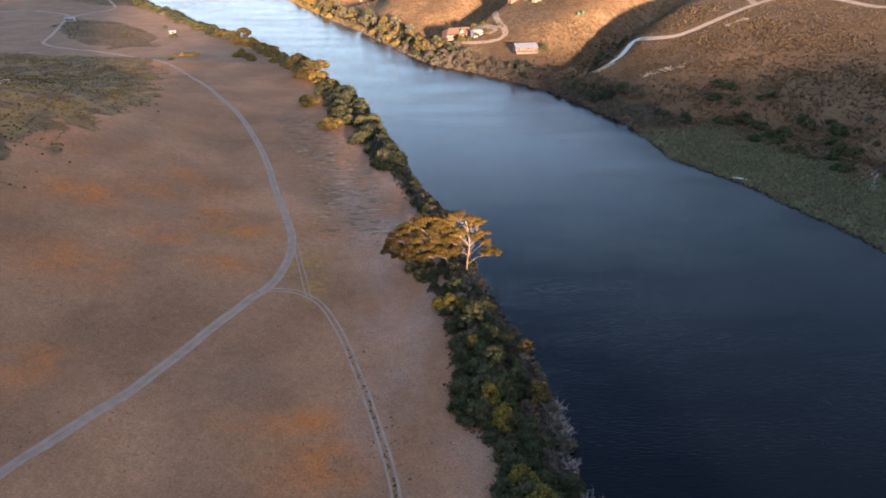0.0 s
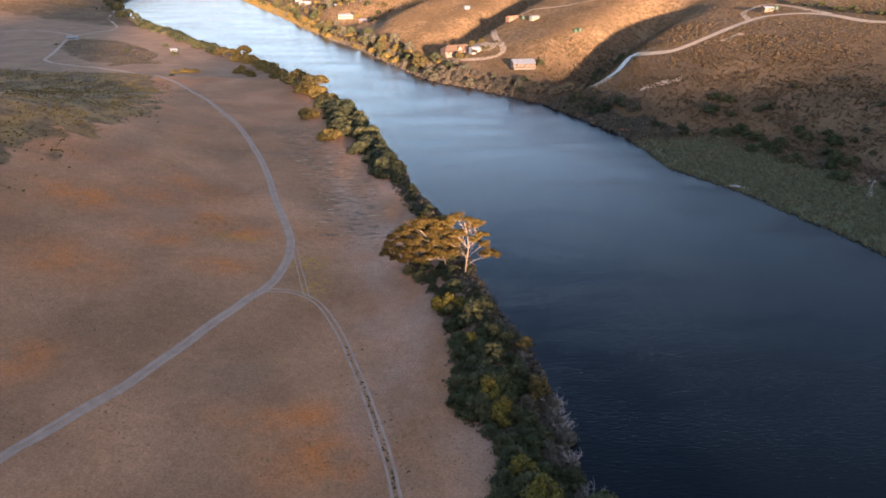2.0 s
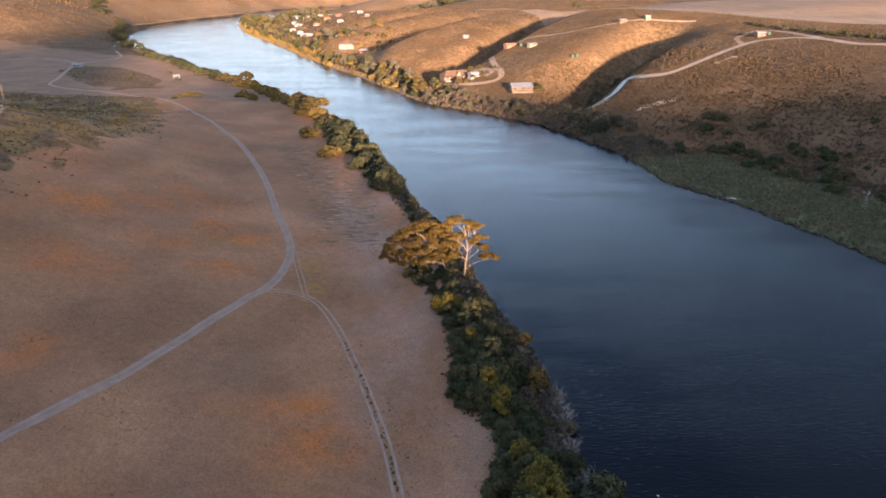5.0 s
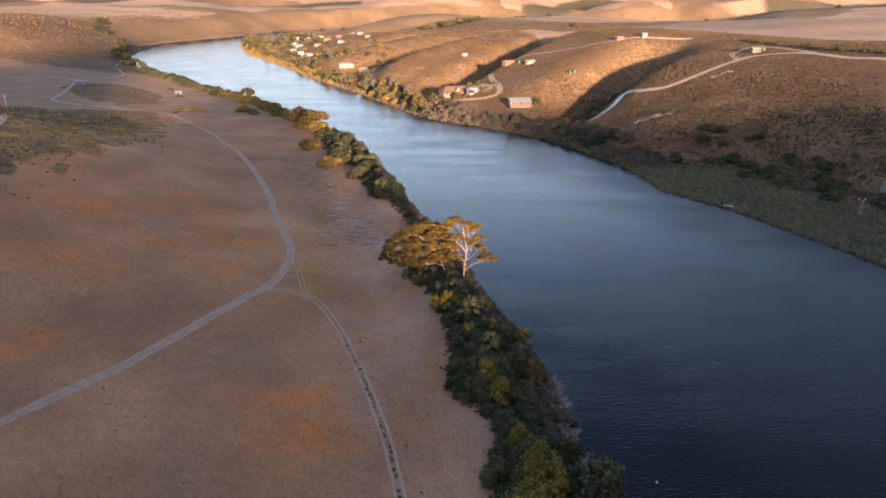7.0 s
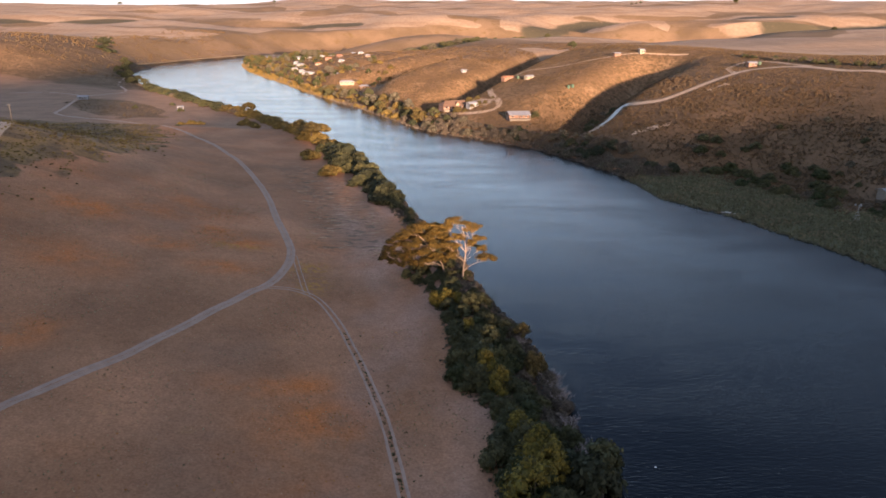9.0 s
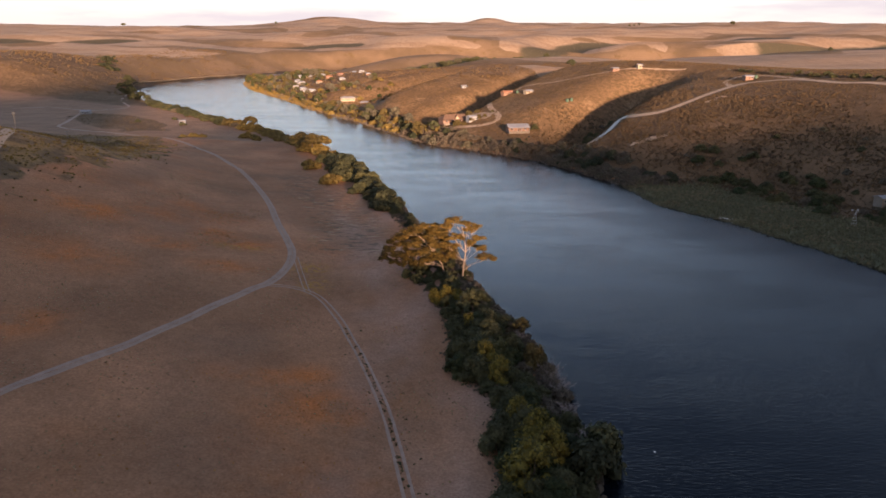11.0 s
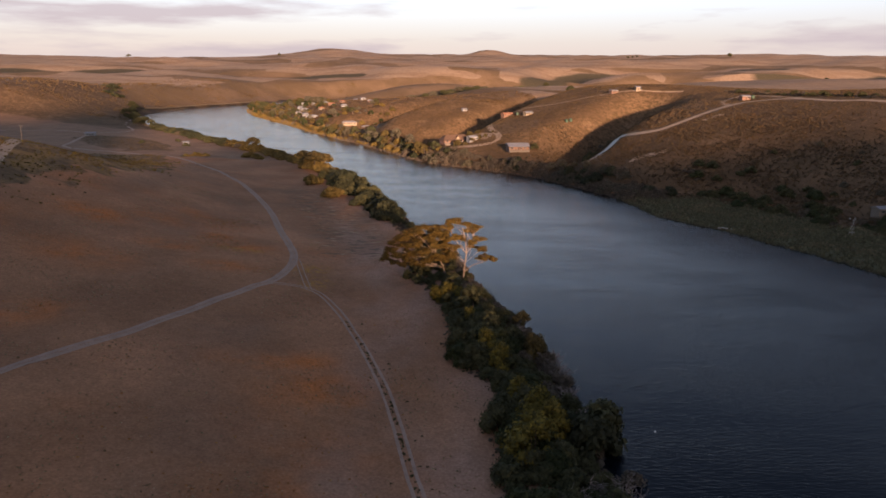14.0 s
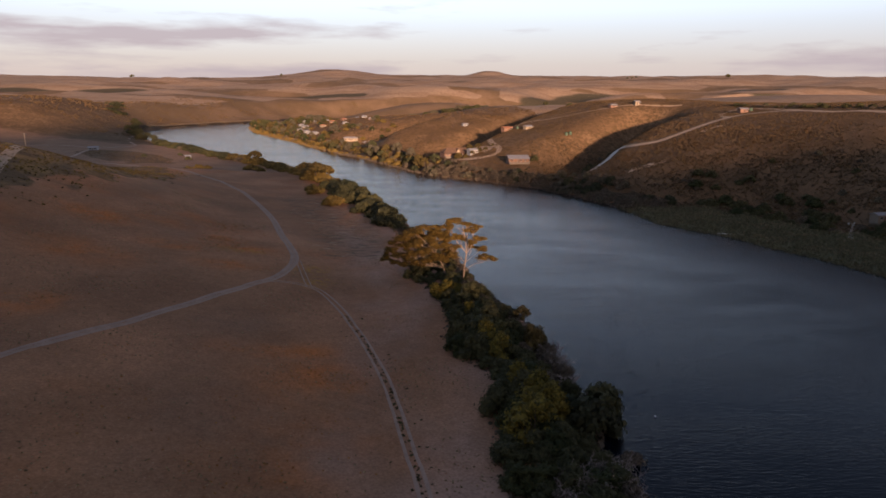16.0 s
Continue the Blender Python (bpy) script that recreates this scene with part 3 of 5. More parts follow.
def build_ground():
    xs = lines(-235, 255, 2.6, -4900, 4900, 1.06)
    ys = lines(-140, 470, 2.6, -1900, 4850, 1.035)
    X, Y = np.meshgrid(xs, ys)
    Z = land(X.ravel(), Y.ravel())
    nx, ny = len(xs), len(ys)
    v = np.stack([X.ravel(), Y.ravel(), Z], 1)
    i = (np.arange(ny - 1)[:, None] * nx + np.arange(nx - 1)[None]).ravel()
    quads = np.stack([i, i + 1, i + nx + 1, i + nx], 1)
    me = bpy.data.meshes.new("ground")
    me.from_pydata(v.tolist(), [], quads.tolist())
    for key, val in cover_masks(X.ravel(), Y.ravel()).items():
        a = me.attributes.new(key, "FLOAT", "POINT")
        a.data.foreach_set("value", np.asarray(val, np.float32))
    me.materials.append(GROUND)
    me.shade_smooth()
    return tagged(new("ground", me), "dry grass meadow, brown scrubby hills and straw-coloured fields", "ground", kind="structure")


build_ground()


def build_water():
    n = 260
    a, b = spline(LEFT_BANK, 4.0), spline(RIGHT_BANK, 4.0)
    pa = a[np.linspace(0, len(a) - 1, n).astype(int)]
    pb = b[np.linspace(0, len(b) - 1, n).astype(int)]
    d = (pb - pa) / np.linalg.norm(pb - pa, axis=1)[:, None]
    s = Soup()
    m = 8
    v = [(*(pa[i] - 9 * d[i] + (pb[i] - pa[i] + 18 * d[i]) * k / m), 0.0) for i in range(n) for k in range(m + 1)]
    s.add(v, [(i * (m + 1) + k, i * (m + 1) + k + 1, (i + 1) * (m + 1) + k + 1, (i + 1) * (m + 1) + k) for i in range(n - 1) for k in range(m)])
    return tagged(new("water", s.mesh("water", WATER, True)), "wide dark rippled river reflecting the evening sky", "river", kind="structure")


build_water()


# ---- tracks and roads ----
def ribbon(soup, line, offset, width, lift=0.05, rough=0.12, seed=1):
    p = spline(line, 1.6)
    t = np.gradient(p, axis=0)
    t /= np.linalg.norm(t, axis=1)[:, None]
    nrm = np.stack([t[:, 1], -t[:, 0]], 1)
    r = np.random.RandomState(seed)
    wob = np.convolve(r.uniform(-1, 1, len(p) + 8), np.ones(5) / 5, "same")[4:-4][:, None] * rough
    cols = []
    for k in (-0.5, -0.17, 0.17, 0.5):
        q = p + nrm * (offset + width * k + (wob if abs(k) > 0.4 else wob * 0.5))
        z = land(q[:, 0], q[:, 1]) + (lift if abs(k) < 0.4 else lift - 0.03)
        cols.append(np.column_stack([q, z]))
    v = np.stack(cols, 1).reshape(-1, 3)
    m = 4
    soup.add(v, [(i * m + k, i * m + k + 1, (i + 1) * m + k + 1, (i + 1) * m + k) for i in range(len(p) - 1) for k in range(m - 1)])


MAIN_TRACK = [(-104, -140), (-96, -115), (-85.9, -91.7), (-82.8, -86.4), (-78.2, -76.7), (-73.4, -66.9), (-69.5, -54.8), (-64.5, -37.6), (-59.8, -22.9), (-56.7, -16.3), (-55.1, -5.2), (-55.0, 8.2), (-57.0, 20.1), (-62.1, 36.0), (-69.8, 57.0), (-81.4, 92.0), (-94.6, 126.1), (-111.4, 163.7), (-128.8, 192.9), (-149.4, 227.7), (-166.0, 251.3), (-186, 281), (-212, 309)]
BRANCH = [(-56.5, -17.2), (-50.2, -16.5), (-44.1, -19.2), (-39.3, -24.5), (-33.0, -37.1), (-26.6, -54.6), (-22.0, -68.3), (-17.9, -81.8), (-15.0, -94.3), (-13.3, -103.0), (-11.5, -112), (-9.5, -121), (-5, -150)]


def road(label, bands, material, name="dirt_track", lift=0.05):
    s = Soup()
    for i, (line, off, w) in enumerate(bands):
        ribbon(s, line, off, w, lift, seed=i + 3)
    return tagged(new(name, s.mesh(name, material, True)), label, "track", kind="structure")


road("pale two-rut dirt track winding across the meadow", [(MAIN_TRACK, -0.85, 1.1), (MAIN_TRACK, 0.85, 1.1), (MAIN_TRACK, 0.0, 0.4)], DIRT)
road("narrow dirt track with two separate wheel ruts", [(BRANCH, -0.78, 0.62), (BRANCH, 0.78, 0.62)], DIRT)
road("faint overgrown wheel track in the grass", [([(-44.3, -19.9), (-50.4, 0), (-54.5, 14)], -0.7, 0.35), ([(-44.3, -19.9), (-50.4, 0), (-54.5, 14)], 0.7, 0.35)], DIRT)
road("dirt road across the river flats", [([(-212, 309), (-256, 335), (-311, 358), (-331, 406), (-372, 525), (-365, 604), (-414, 700), (-440, 780)], 0, 3.2)], DIRT)
road("pale dirt road across the river flats", [([(-560, 545), (-475, 559), (-442, 566), (-400, 552), (-372, 525)], 0, 3.2)], DIRT)
road("dirt road climbing the scrubby knoll", [([(-165, 30), (-176, 55), (-190, 90), (-203, 118), (-216, 146)], 0, 4.5)], RED_DIRT)
HILL_ROAD = [(86, 243), (96, 244), (102.7, 246), (108.7, 254), (114.9, 263), (119, 257), (124, 249), (136, 241), (155, 246), (181, 260), (199, 269), (215, 264), (225, 247.5), (231, 213), (239.5, 195), (247, 150), (254, 110)]
road("sandy road climbing the scrubby hillside", [(HILL_ROAD, 0, 4.6)], RED_DIRT, "hill_road")
road("pale concrete strip on a steep road bend", [([(97, 244.5), (102.7, 246), (108.7, 254), (114.5, 262.5), (118, 259)], 0.0, 4.2)], CONCRETE, "concrete_strip", 0.16)
road("sandy drive round the hilltop hut", [([(188, 266), (193, 288), (201, 300), (216, 309), (224, 292), (226, 268), (228, 246)], 0, 3.6)], RED_DIRT, "hill_road")
road("patch of bare pale earth on the brushy slope", [([(108, 208), (115, 205), (121, 203.5), (128, 201)], 0, 5.5), ([(86, 236), (92, 238), (98, 240)], 0, 4.5), ([(160, 233), (166, 235), (173, 238)], 0, 5.0)], RED_DIRT, "bare_patch", 0.12)
road("sandy track along the far spur", [([(70, 430), (100, 412), (130, 402), (156, 400), (176, 392), (196, 378)], 0, 2.6), ([(48, 432), (60, 424), (70, 430)], 0, 2.6)], RED_DIRT, "hill_road")
road("sandy drive past the riverside house", [([(-6, 352), (3.4, 346), (16, 332.5), (28, 325), (36.7, 325), (39.3, 336), (36.4, 368), (36.2, 398), (38.5, 421), (46, 432)], 0, 4.6)], RED_DIRT, "hill_road")


# ---- plants ----
def turned(r, n):
    v = r.normal(size=(n, 3))
    return v / np.linalg.norm(v, axis=1)[:, None]


def lump(soup, r, c, rad, count, leaf, flat=0.8, core=True, inner=0.55, outer=1.32):
    """One clump of foliage: leaves over a rough shell, with a lobed core behind them."""
    n = turned(r, count)
    shell = inner + (outer - inner) * r.uniform(0, 1, (count, 1)) ** 1.3
    p = np.asarray(c) + n * shell * rad * np.array([1, 1, flat])
    a = turned(r, count)
    nn = n + 0.7 * turned(r, count) + np.array([0, 0, 0.25])
    a = np.cross(a, nn)
    a /= np.linalg.norm(a, axis=1)[:, None] + 1e-6
    b = np.cross(nn, a)
    b /= np.linalg.norm(b, axis=1)[:, None] + 1e-6
    s = leaf * r.uniform(0.6, 1.35, (count, 1))
    soup.cards(p, a * s, b * s * 0.62)
    if core:
        k, m = 5, 7
        v = [(0, 0, -0.8)]
        for i in range(1, k):
            th = math.pi * i / k
            for j in range(m):
                q = r.uniform(0.68, 0.92)
                v.append((q * math.sin(th) * math.cos(6.2832 * j / m), q * math.sin(th) * math.sin(6.2832 * j / m), -q * math.cos(th)))
        v.append((0, 0, 0.8))
        f = [(0, 1 + (j + 1) % m, 1 + j) for j in range(m)]
        for i in range(k - 2):
            f += [(1 + i * m + j, 1 + i * m + (j + 1) % m, 1 + (i + 1) * m + (j + 1) % m, 1 + (i + 1) * m + j) for j in range(m)]
        e = 1 + (k - 1) * m
        f += [(e, e - m + j, e - m + (j + 1) % m) for j in range(m)]
        soup.add(np.array(v) * rad * np.array([1, 1, flat]) * 0.84 + np.asarray(c), f)


def limb(soup, r, a, b, ra, rb, sag=0.12, steps=6, sides=6):
    a, b = np.asarray(a, float), np.asarray(b, float)
    n = np.linalg.norm(b - a)
    off = turned(r, 1)[0] * n * sag
    t = np.linspace(0, 1, steps)
    pts = [a + (b - a) * k + off * math.sin(math.pi * k) + np.array([0, 0, 0.08 * n * math.sin(math.pi * k)]) for k in t]
    soup.tube([tuple(p) for p in pts], [ra + (rb - ra) * k for k in t], sides)


def bush(name, seed, leafmat, label, leaves=2600, leaf=0.2, lumps=28, spread=3.6, tall=4.4, x=0, y=0, turn=0, group="", core=True):
    """A domed many-stemmed bush on the ground."""
    r = np.random.RandomState(seed)
    ob = tagged(new(name), label, "bush", group)
    stems, crown = Soup(), Soup()
    for i in range(lumps):
        ang, q = r.uniform(0, 6.28), math.sqrt((i + 0.5) / lumps)
        rad = r.uniform(0.16, 0.40) * spread
        cx, cy = math.cos(ang + 2.4 * i) * q * spread * 0.72, math.sin(ang + 2.4 * i) * q * spread * 0.72
        cz = max(rad * 0.55, tall * (1 - 0.62 * q * q) * r.uniform(0.72, 1.0) - rad * 0.7)
        lump(crown, r, (cx, cy, cz), rad, int(leaves / lumps), leaf, 0.8, core, 0.55 if core else 0.05, 1.32 if core else 1.5)
        if i % 2 == 0:
            limb(stems, r, (cx * 0.15, cy * 0.15, -0.4), (cx * 0.9, cy * 0.9, cz), 0.11, 0.03, 0.1, 5, 5)
    part("stem", stems, BARK_DARK, ob)
    part("crown", crown, leafmat, ob)
    ob.matrix_basis = sit(x, y, turn)
    return ob


def tree(name, seed, leafmat, bark, label, height=8.0, spread=3.6, lumps=15, leaves=1200, leaf=0.32, bole=0.3):
    """A single-stemmed tree with an uneven crown of clumps on limbs."""
    r = np.random.RandomState(seed)
    ob = tagged(new(name), label, "tree")
    wood, crown = Soup(), Soup()
    lean = r.uniform(-0.5, 0.5, 2)
    fork = np.array([lean[0], lean[1], height * bole])
    wood.tube([(0, 0, -0.5), (lean[0] * 0.3, lean[1] * 0.3, height * bole * 0.5), tuple(fork)], [0.028 * height, 0.023 * height, 0.018 * height], 8)
    for i in range(lumps):
        ang, q = 2.4 * i + r.uniform(-0.5, 0.5), math.sqrt((i + 0.6) / lumps)
        rad = r.uniform(0.22, 0.4) * spread
        cz = height * (0.93 - 0.46 * q * q * r.uniform(0.5, 1.25)) - rad * 0.4
        c = np.array([lean[0] * 1.5 + math.cos(ang) * q * spread * 0.8, lean[1] * 1.5 + math.sin(ang) * q * spread * 0.8, cz])
        lump(crown, r, c, rad, int(leaves / lumps), leaf, 0.72)
        limb(wood, r, fork, c, 0.012 * height, 0.003 * height, 0.1, 5, 5)
    part("trunk", wood, bark, ob)
    part("crown", crown, leafmat, ob)
    return ob


def gum_tree(label, x, y, turn, trunk, clumps, seed, leaf=0.13, thick=0.25):
    """A tall pale-barked gum: trunk points, then clumps (x, y, z, radius) each at the end of a limb."""
    r = np.random.RandomState(seed)
    ob = tagged(new("gum_tree"), label, "tree", "gum trees on the bank")
    wood, crown = Soup(), Soup()
    n = len(trunk)
    wood.tube(trunk, [thick * (1 - 0.62 * i / (n - 1)) * (1.35 if i == 0 else 1) for i in range(n)], 10)
    tp = np.array(trunk, float)
    for i, (cx, cy, cz, rad) in enumerate(clumps):
        c = np.array([cx, cy, cz])
        cand = tp[1:]
        reach = np.linalg.norm(cand - c, axis=1) + 3.0 * np.maximum(0, cand[:, 2] - 0.62 * cz)
        a = cand[int(np.argmin(reach))]
        knee = a + (c - a) * 0.62 + turned(r, 1)[0] * 0.5 * np.array([1, 1, 0.3])
        thin = 0.028 + 0.0045 * np.linalg.norm(c - a)
        limb(wood, r, a, knee, thin, thin * 0.6, 0.08, 7, 6)
        for k in range(8):
            tip = c + turned(r, 1)[0] * rad * r.uniform(0.5, 1.15) * np.array([1.15, 1.15, 0.5])
            limb(wood, r, knee, tip, thin * 0.3, 0.01, 0.14, 5, 4)
            lump(crown, r, tip, rad * r.uniform(0.4, 0.72), int(290 * rad), leaf, r.uniform(0.28, 0.55), False, 0.0, 1.3)
    part("trunk", wood, BARK_PALE, ob)
    part("crown", crown, LEAF_GUM, ob)
    ob.matrix_basis = sit(x, y, turn)
    return ob


gum_tree("tall gum with a pale forked trunk and open crown", 0.4, 0.5, 0,
         [(0, 0, -0.6), (0.2, 0, 2.5), (0.5, 0.2, 5.5), (0.9, 0.2, 8.5), (0.7, 0.4, 11.5), (0.2, 0.5, 14.5), (-0.4, 0.6, 17.0)],
         [(-2.6, 0.6, 18.6, 2.3), (-5.2, 1.5, 17.2, 1.9), (0.9, 1.0, 17.8, 1.3), (3.4, 0.4, 17.0, 1.35), (1.8, 2.4, 15.6, 1.5), (4.3, 0.3, 13.2, 1.7), (2.6, -1.5, 12.6, 1.3),
          (5.6, 0.6, 10.0, 1.5), (6.2, -0.8, 7.6, 1.7), (8.6, 0.3, 6.9, 1.6), (-3.4, -1.2, 14.2, 1.9), (-1.0, 2.6, 13.0, 1.6), (-5.6, -0.6, 11.0, 1.8), (-3.8, -2.0, 8.4, 1.6), (-2.5, 2.5, 10.0, 1.7), (3.0, 2.8, 10.4, 1.4)], 5)
gum_tree("broad spreading gum with a dense golden-green crown", -5.0, 4.0, 0,
         [(0, 0, -0.6), (-0.8, 0.2, 2.2), (-1.8, 0.4, 4.6), (-3.4, 0.4, 6.8), (-5.2, 0.5, 8.8), (-7.0, 0.4, 10.8), (-8.4, 0.5, 12.4)],
         [(-1.5, 0, 13.6, 2.3), (-4.5, 1.0, 15.0, 2.2), (-7.5, 1.5, 14.6, 2.3), (-10.5, 1.0, 13.6, 2.2), (-13.5, 0.5, 12.4, 2.1), (-15.8, 0, 10.4, 2.0), (-17.6, -0.8, 8.0, 1.9),
          (-15.0, -1.5, 7.0, 2.0), (-12.0, -2.0, 9.4, 2.3), (-9.0, -2.2, 11.2, 2.3), (-6.0, -2.4, 12.0, 2.2), (-3.0, -2.6, 10.6, 2.1), (-9.5, -3.4, 7.6, 2.1), (-6.4, -3.6, 8.6, 1.9),
          (-12.4, 3.0, 11.4, 2.2), (-8.0, 4.0, 12.0, 2.2), (-3.4, 4.0, 12.4, 2.2), (0.6, -1.5, 8.6, 1.8), (-12.0, -3.6, 6.2, 1.7), (-0.4, 3.0, 11.0, 1.9), (-18.6, -1.6, 6.0, 1.6), (-16.4, -2.6, 4.8, 1.5), (-13.4, -4.2, 4.6, 1.5), (-10.5, -4.6, 5.4, 1.5), (-3.0, -3.6, 6.6, 1.8), (-6.0, -4.2, 5.6, 1.8), (-0.6, -2.6, 5.8, 1.5), (-8.4, -3.2, 4.4, 1.5)], 8, 0.13, 0.2)

# stock of bushes and trees; the first of each stands in its own place
STOCK = {
    "dark": [bush("thicket_bush", 11 + i, LEAF_DARK, "dense dark green bush on the river bank", x=p[0], y=p[1], turn=40 * i, leaves=3000) for i, p in enumerate([(4, -60), (9, -72), (2, -45), (10, -95)])],
    "green": [bush("thicket_bush", 31 + i, LEAF_GREEN, "rounded green bush with yellowish tips on the bank", x=p[0], y=p[1], turn=70 * i, leaves=3000) for i, p in enumerate([(5, -67), (11, -104), (-6, -22)])],
    "olive": [bush("olive_bush", 51 + i, LEAF_OLIVE, "rounded olive-yellow bush beside the river", x=p[0], y=p[1], turn=90 * i, leaves=1100, leaf=0.36, lumps=16) for i, p in enumerate([(-82, 196), (-63, 153), (-112, 305)])],
    "dry": [bush("brush_bush", 71 + i, LEAF_DRY, "leafless greyish brown brush beside the water", x=p[0], y=p[1], turn=30 * i, leaves=2000, leaf=0.17, lumps=20, spread=3.0, tall=3.4, core=False) for i, p in enumerate([(17, -66), (23, -112), (80, 215)])],
}
STOCK["deep"] = [bush("bank_bush", 171 + i, LEAF_DEEP, "tall dark green bush crowding the river bank", x=p[0], y=p[1], turn=60 * i, leaves=3000, leaf=0.26, lumps=30) for i, p in enumerate([(-50, 168), (-44, 140), (-66, 190)])]
STOCK["ochre"] = [bush("ochre_bush", 191 + i, LEAF_OCHRE, "low spreading ochre bush lit by the sun", x=p[0], y=p[1], turn=55 * i, leaves=2200, leaf=0.28, lumps=26, tall=3.6) for i, p in enumerate([(-100, 262), (-126, 306), (-160, 352)])]
STOCK["grey"] = [bush("bank_bush", 151 + i, LEAF_GREY, "dull grey-olive bush on the far bank", x=p[0], y=p[1], turn=80 * i, leaves=2200, leaf=0.22, lumps=22) for i, p in enumerate([(98, 156), (70, 230), (-40, 395)])]
for key, mat_, bark_, lab, nm in (("tree_dark", LEAF_DARK, BARK_DARK, "dark green tree at the water's edge", "bank_tree"), ("tree_grey", LEAF_GREY, BARK_DARK, "dull grey-olive tree on the far bank", "bank_tree"), ("tree_olive", LEAF_OLIVE, BARK_DARK, "olive green tree lit by low sun on the far bank", "bank_tree"),
                                  ("tree_gum", LEAF_GREEN, BARK_PALE, "slender gum tree with pale trunk near the houses", "gum_tree")):
    STOCK[key] = [tree(nm, 91 + 7 * i + len(key), mat_, bark_, lab, bole=0.3 + 0.12 * i, leaves=1000, leaf=0.36) for i in range(3)]
FRESH = {id(o) for k in ("tree_grey", "tree_dark", "tree_olive", "tree_gum") for o in STOCK[k]}
rnd = random.Random(7)


def dead_bush(x, y, seed, size, label):
    """Bare grey branches fanning out of one root."""
    r = np.random.RandomState(seed)
    ob = tagged(new("dead_bush"), label, "bush", "dead bushes at the water")
    wood, twigs = Soup(), Soup()
    for i in range(11):
        a, q = r.uniform(0, 6.28), r.uniform(0.3, 1.0)
        tip = np.array([math.cos(a) * q, math.sin(a) * q, r.uniform(0.45, 1.0)]) * size
        limb(wood, r, (0, 0, -0.5), tip, 0.09, 0.025, 0.14, 6, 5)
        for k in range(9):
            f = r.uniform(0.45, 1.0)
            limb(twigs, r, tip * f, tip * f + turned(r, 1)[0] * size * 0.33 * np.array([1, 1, 0.8]) + np.array([0, 0, 0.12 * size]), 0.035, 0.012, 0.15, 4, 4)
    part("branch", wood, TWIG, ob)
    part("twig", twigs, TWIG, ob)
    ob.matrix_basis = sit(x, y, 25 * seed, 1.0, 0.1)


for i, (x, y, s) in enumerate(((17.5, -66, 3.4), (19, -73, 3.0), (19, -83, 3.0), (20.5, -92, 2.8), (20.5, -117, 3.8), (20, -124, 3.8), (14, -45, 2.4), (15, -122, 3.8), (11, -125, 3.4), (17.5, -118, 3.4), (19.5, -121.5, 3.4), (18.5, -69, 2.8))):
    dead_bush(x, y, i + 1, s, "bare grey dead bush leaning over the water")


def plant(kind, x, y, size=1.0, tall=None, sink=0.15, name="", label=""):
    ob = rnd.choice(STOCK[kind])
    if 80 < x < 240 and 140 < y < 300 and float(to_line(np.array([x]), np.array([y]), HILL_ROAD)[0][0]) < 4.5 + 2.5 * size:
        return None
    if 38 < x < 62 and 282 < y < 304:
        size, tall = size * 0.4, size * 0.35
    m = sit(x, y, rnd.uniform(0, 360), size, sink, tall)
    if id(ob) in FRESH:
        FRESH.discard(id(ob))
        ob.matrix_basis = m
        return ob
    c = copy_thing(ob, Matrix.Identity(4))
    c.matrix_basis = m
    if name:
        c.name = name
        tagged(c, label)
    return c


def along(line, y):
    p = np.array(line, float)
    return float(np.interp(y, p[:, 1], p[:, 0]))


STOCK["yellow"] = [bush("yellowing_bush", 131 + i, LEAF_GOLD, "bush with golden leaves rising from the thicket", x=p[0], y=p[1], turn=50 * i, leaves=2600, leaf=0.18, spread=2.9, tall=5.6, lumps=24) for i, p in enumerate([(5.2, -61.5), (9.5, -96)])]


# near thicket: rows from the meadow's edge to the water
INNER = [(2, -150), (1, -112), (2, -94), (3, -80), (-4, -68), (-6, -57), (-6, -40), (-11, -12), (-17, 0), (-19, 18), (-17, 40), (-25, 70), (-37, 115), (-43, 140)]
y = -136.0
while y < 22:
    a, b = along(INNER, y) + 2.6, along(LEFT_BANK, y) - 1.6
    x = a + rnd.uniform(0, 2)
    while x < b:
        f = (x - a) / max(b - a, 1)
        s = rnd.uniform(0.62, 1.1)
        kind = rnd.choices(["dark", "green", "tree_dark", "dry"], [6, 3 if f < 0.8 else 1, 0.8, 0.4 + 3.0 * (f > 0.75)])[0]
        if y > -14:
            kind, s = "dark", s * (0.35 if abs(x - 0.4) < 4.5 and y < 4 else 0.62)
        if kind == "tree_dark":
            plant(kind, x, y + rnd.uniform(-2, 2), s * 0.95, s * rnd.uniform(0.85, 1.05))
        else:
            plant(kind, x, y + rnd.uniform(-2, 2), s, s * rnd.uniform(0.8, 1.2))
        x += rnd.uniform(3.2, 5.2)
    y += rnd.uniform(3.6, 5.2)
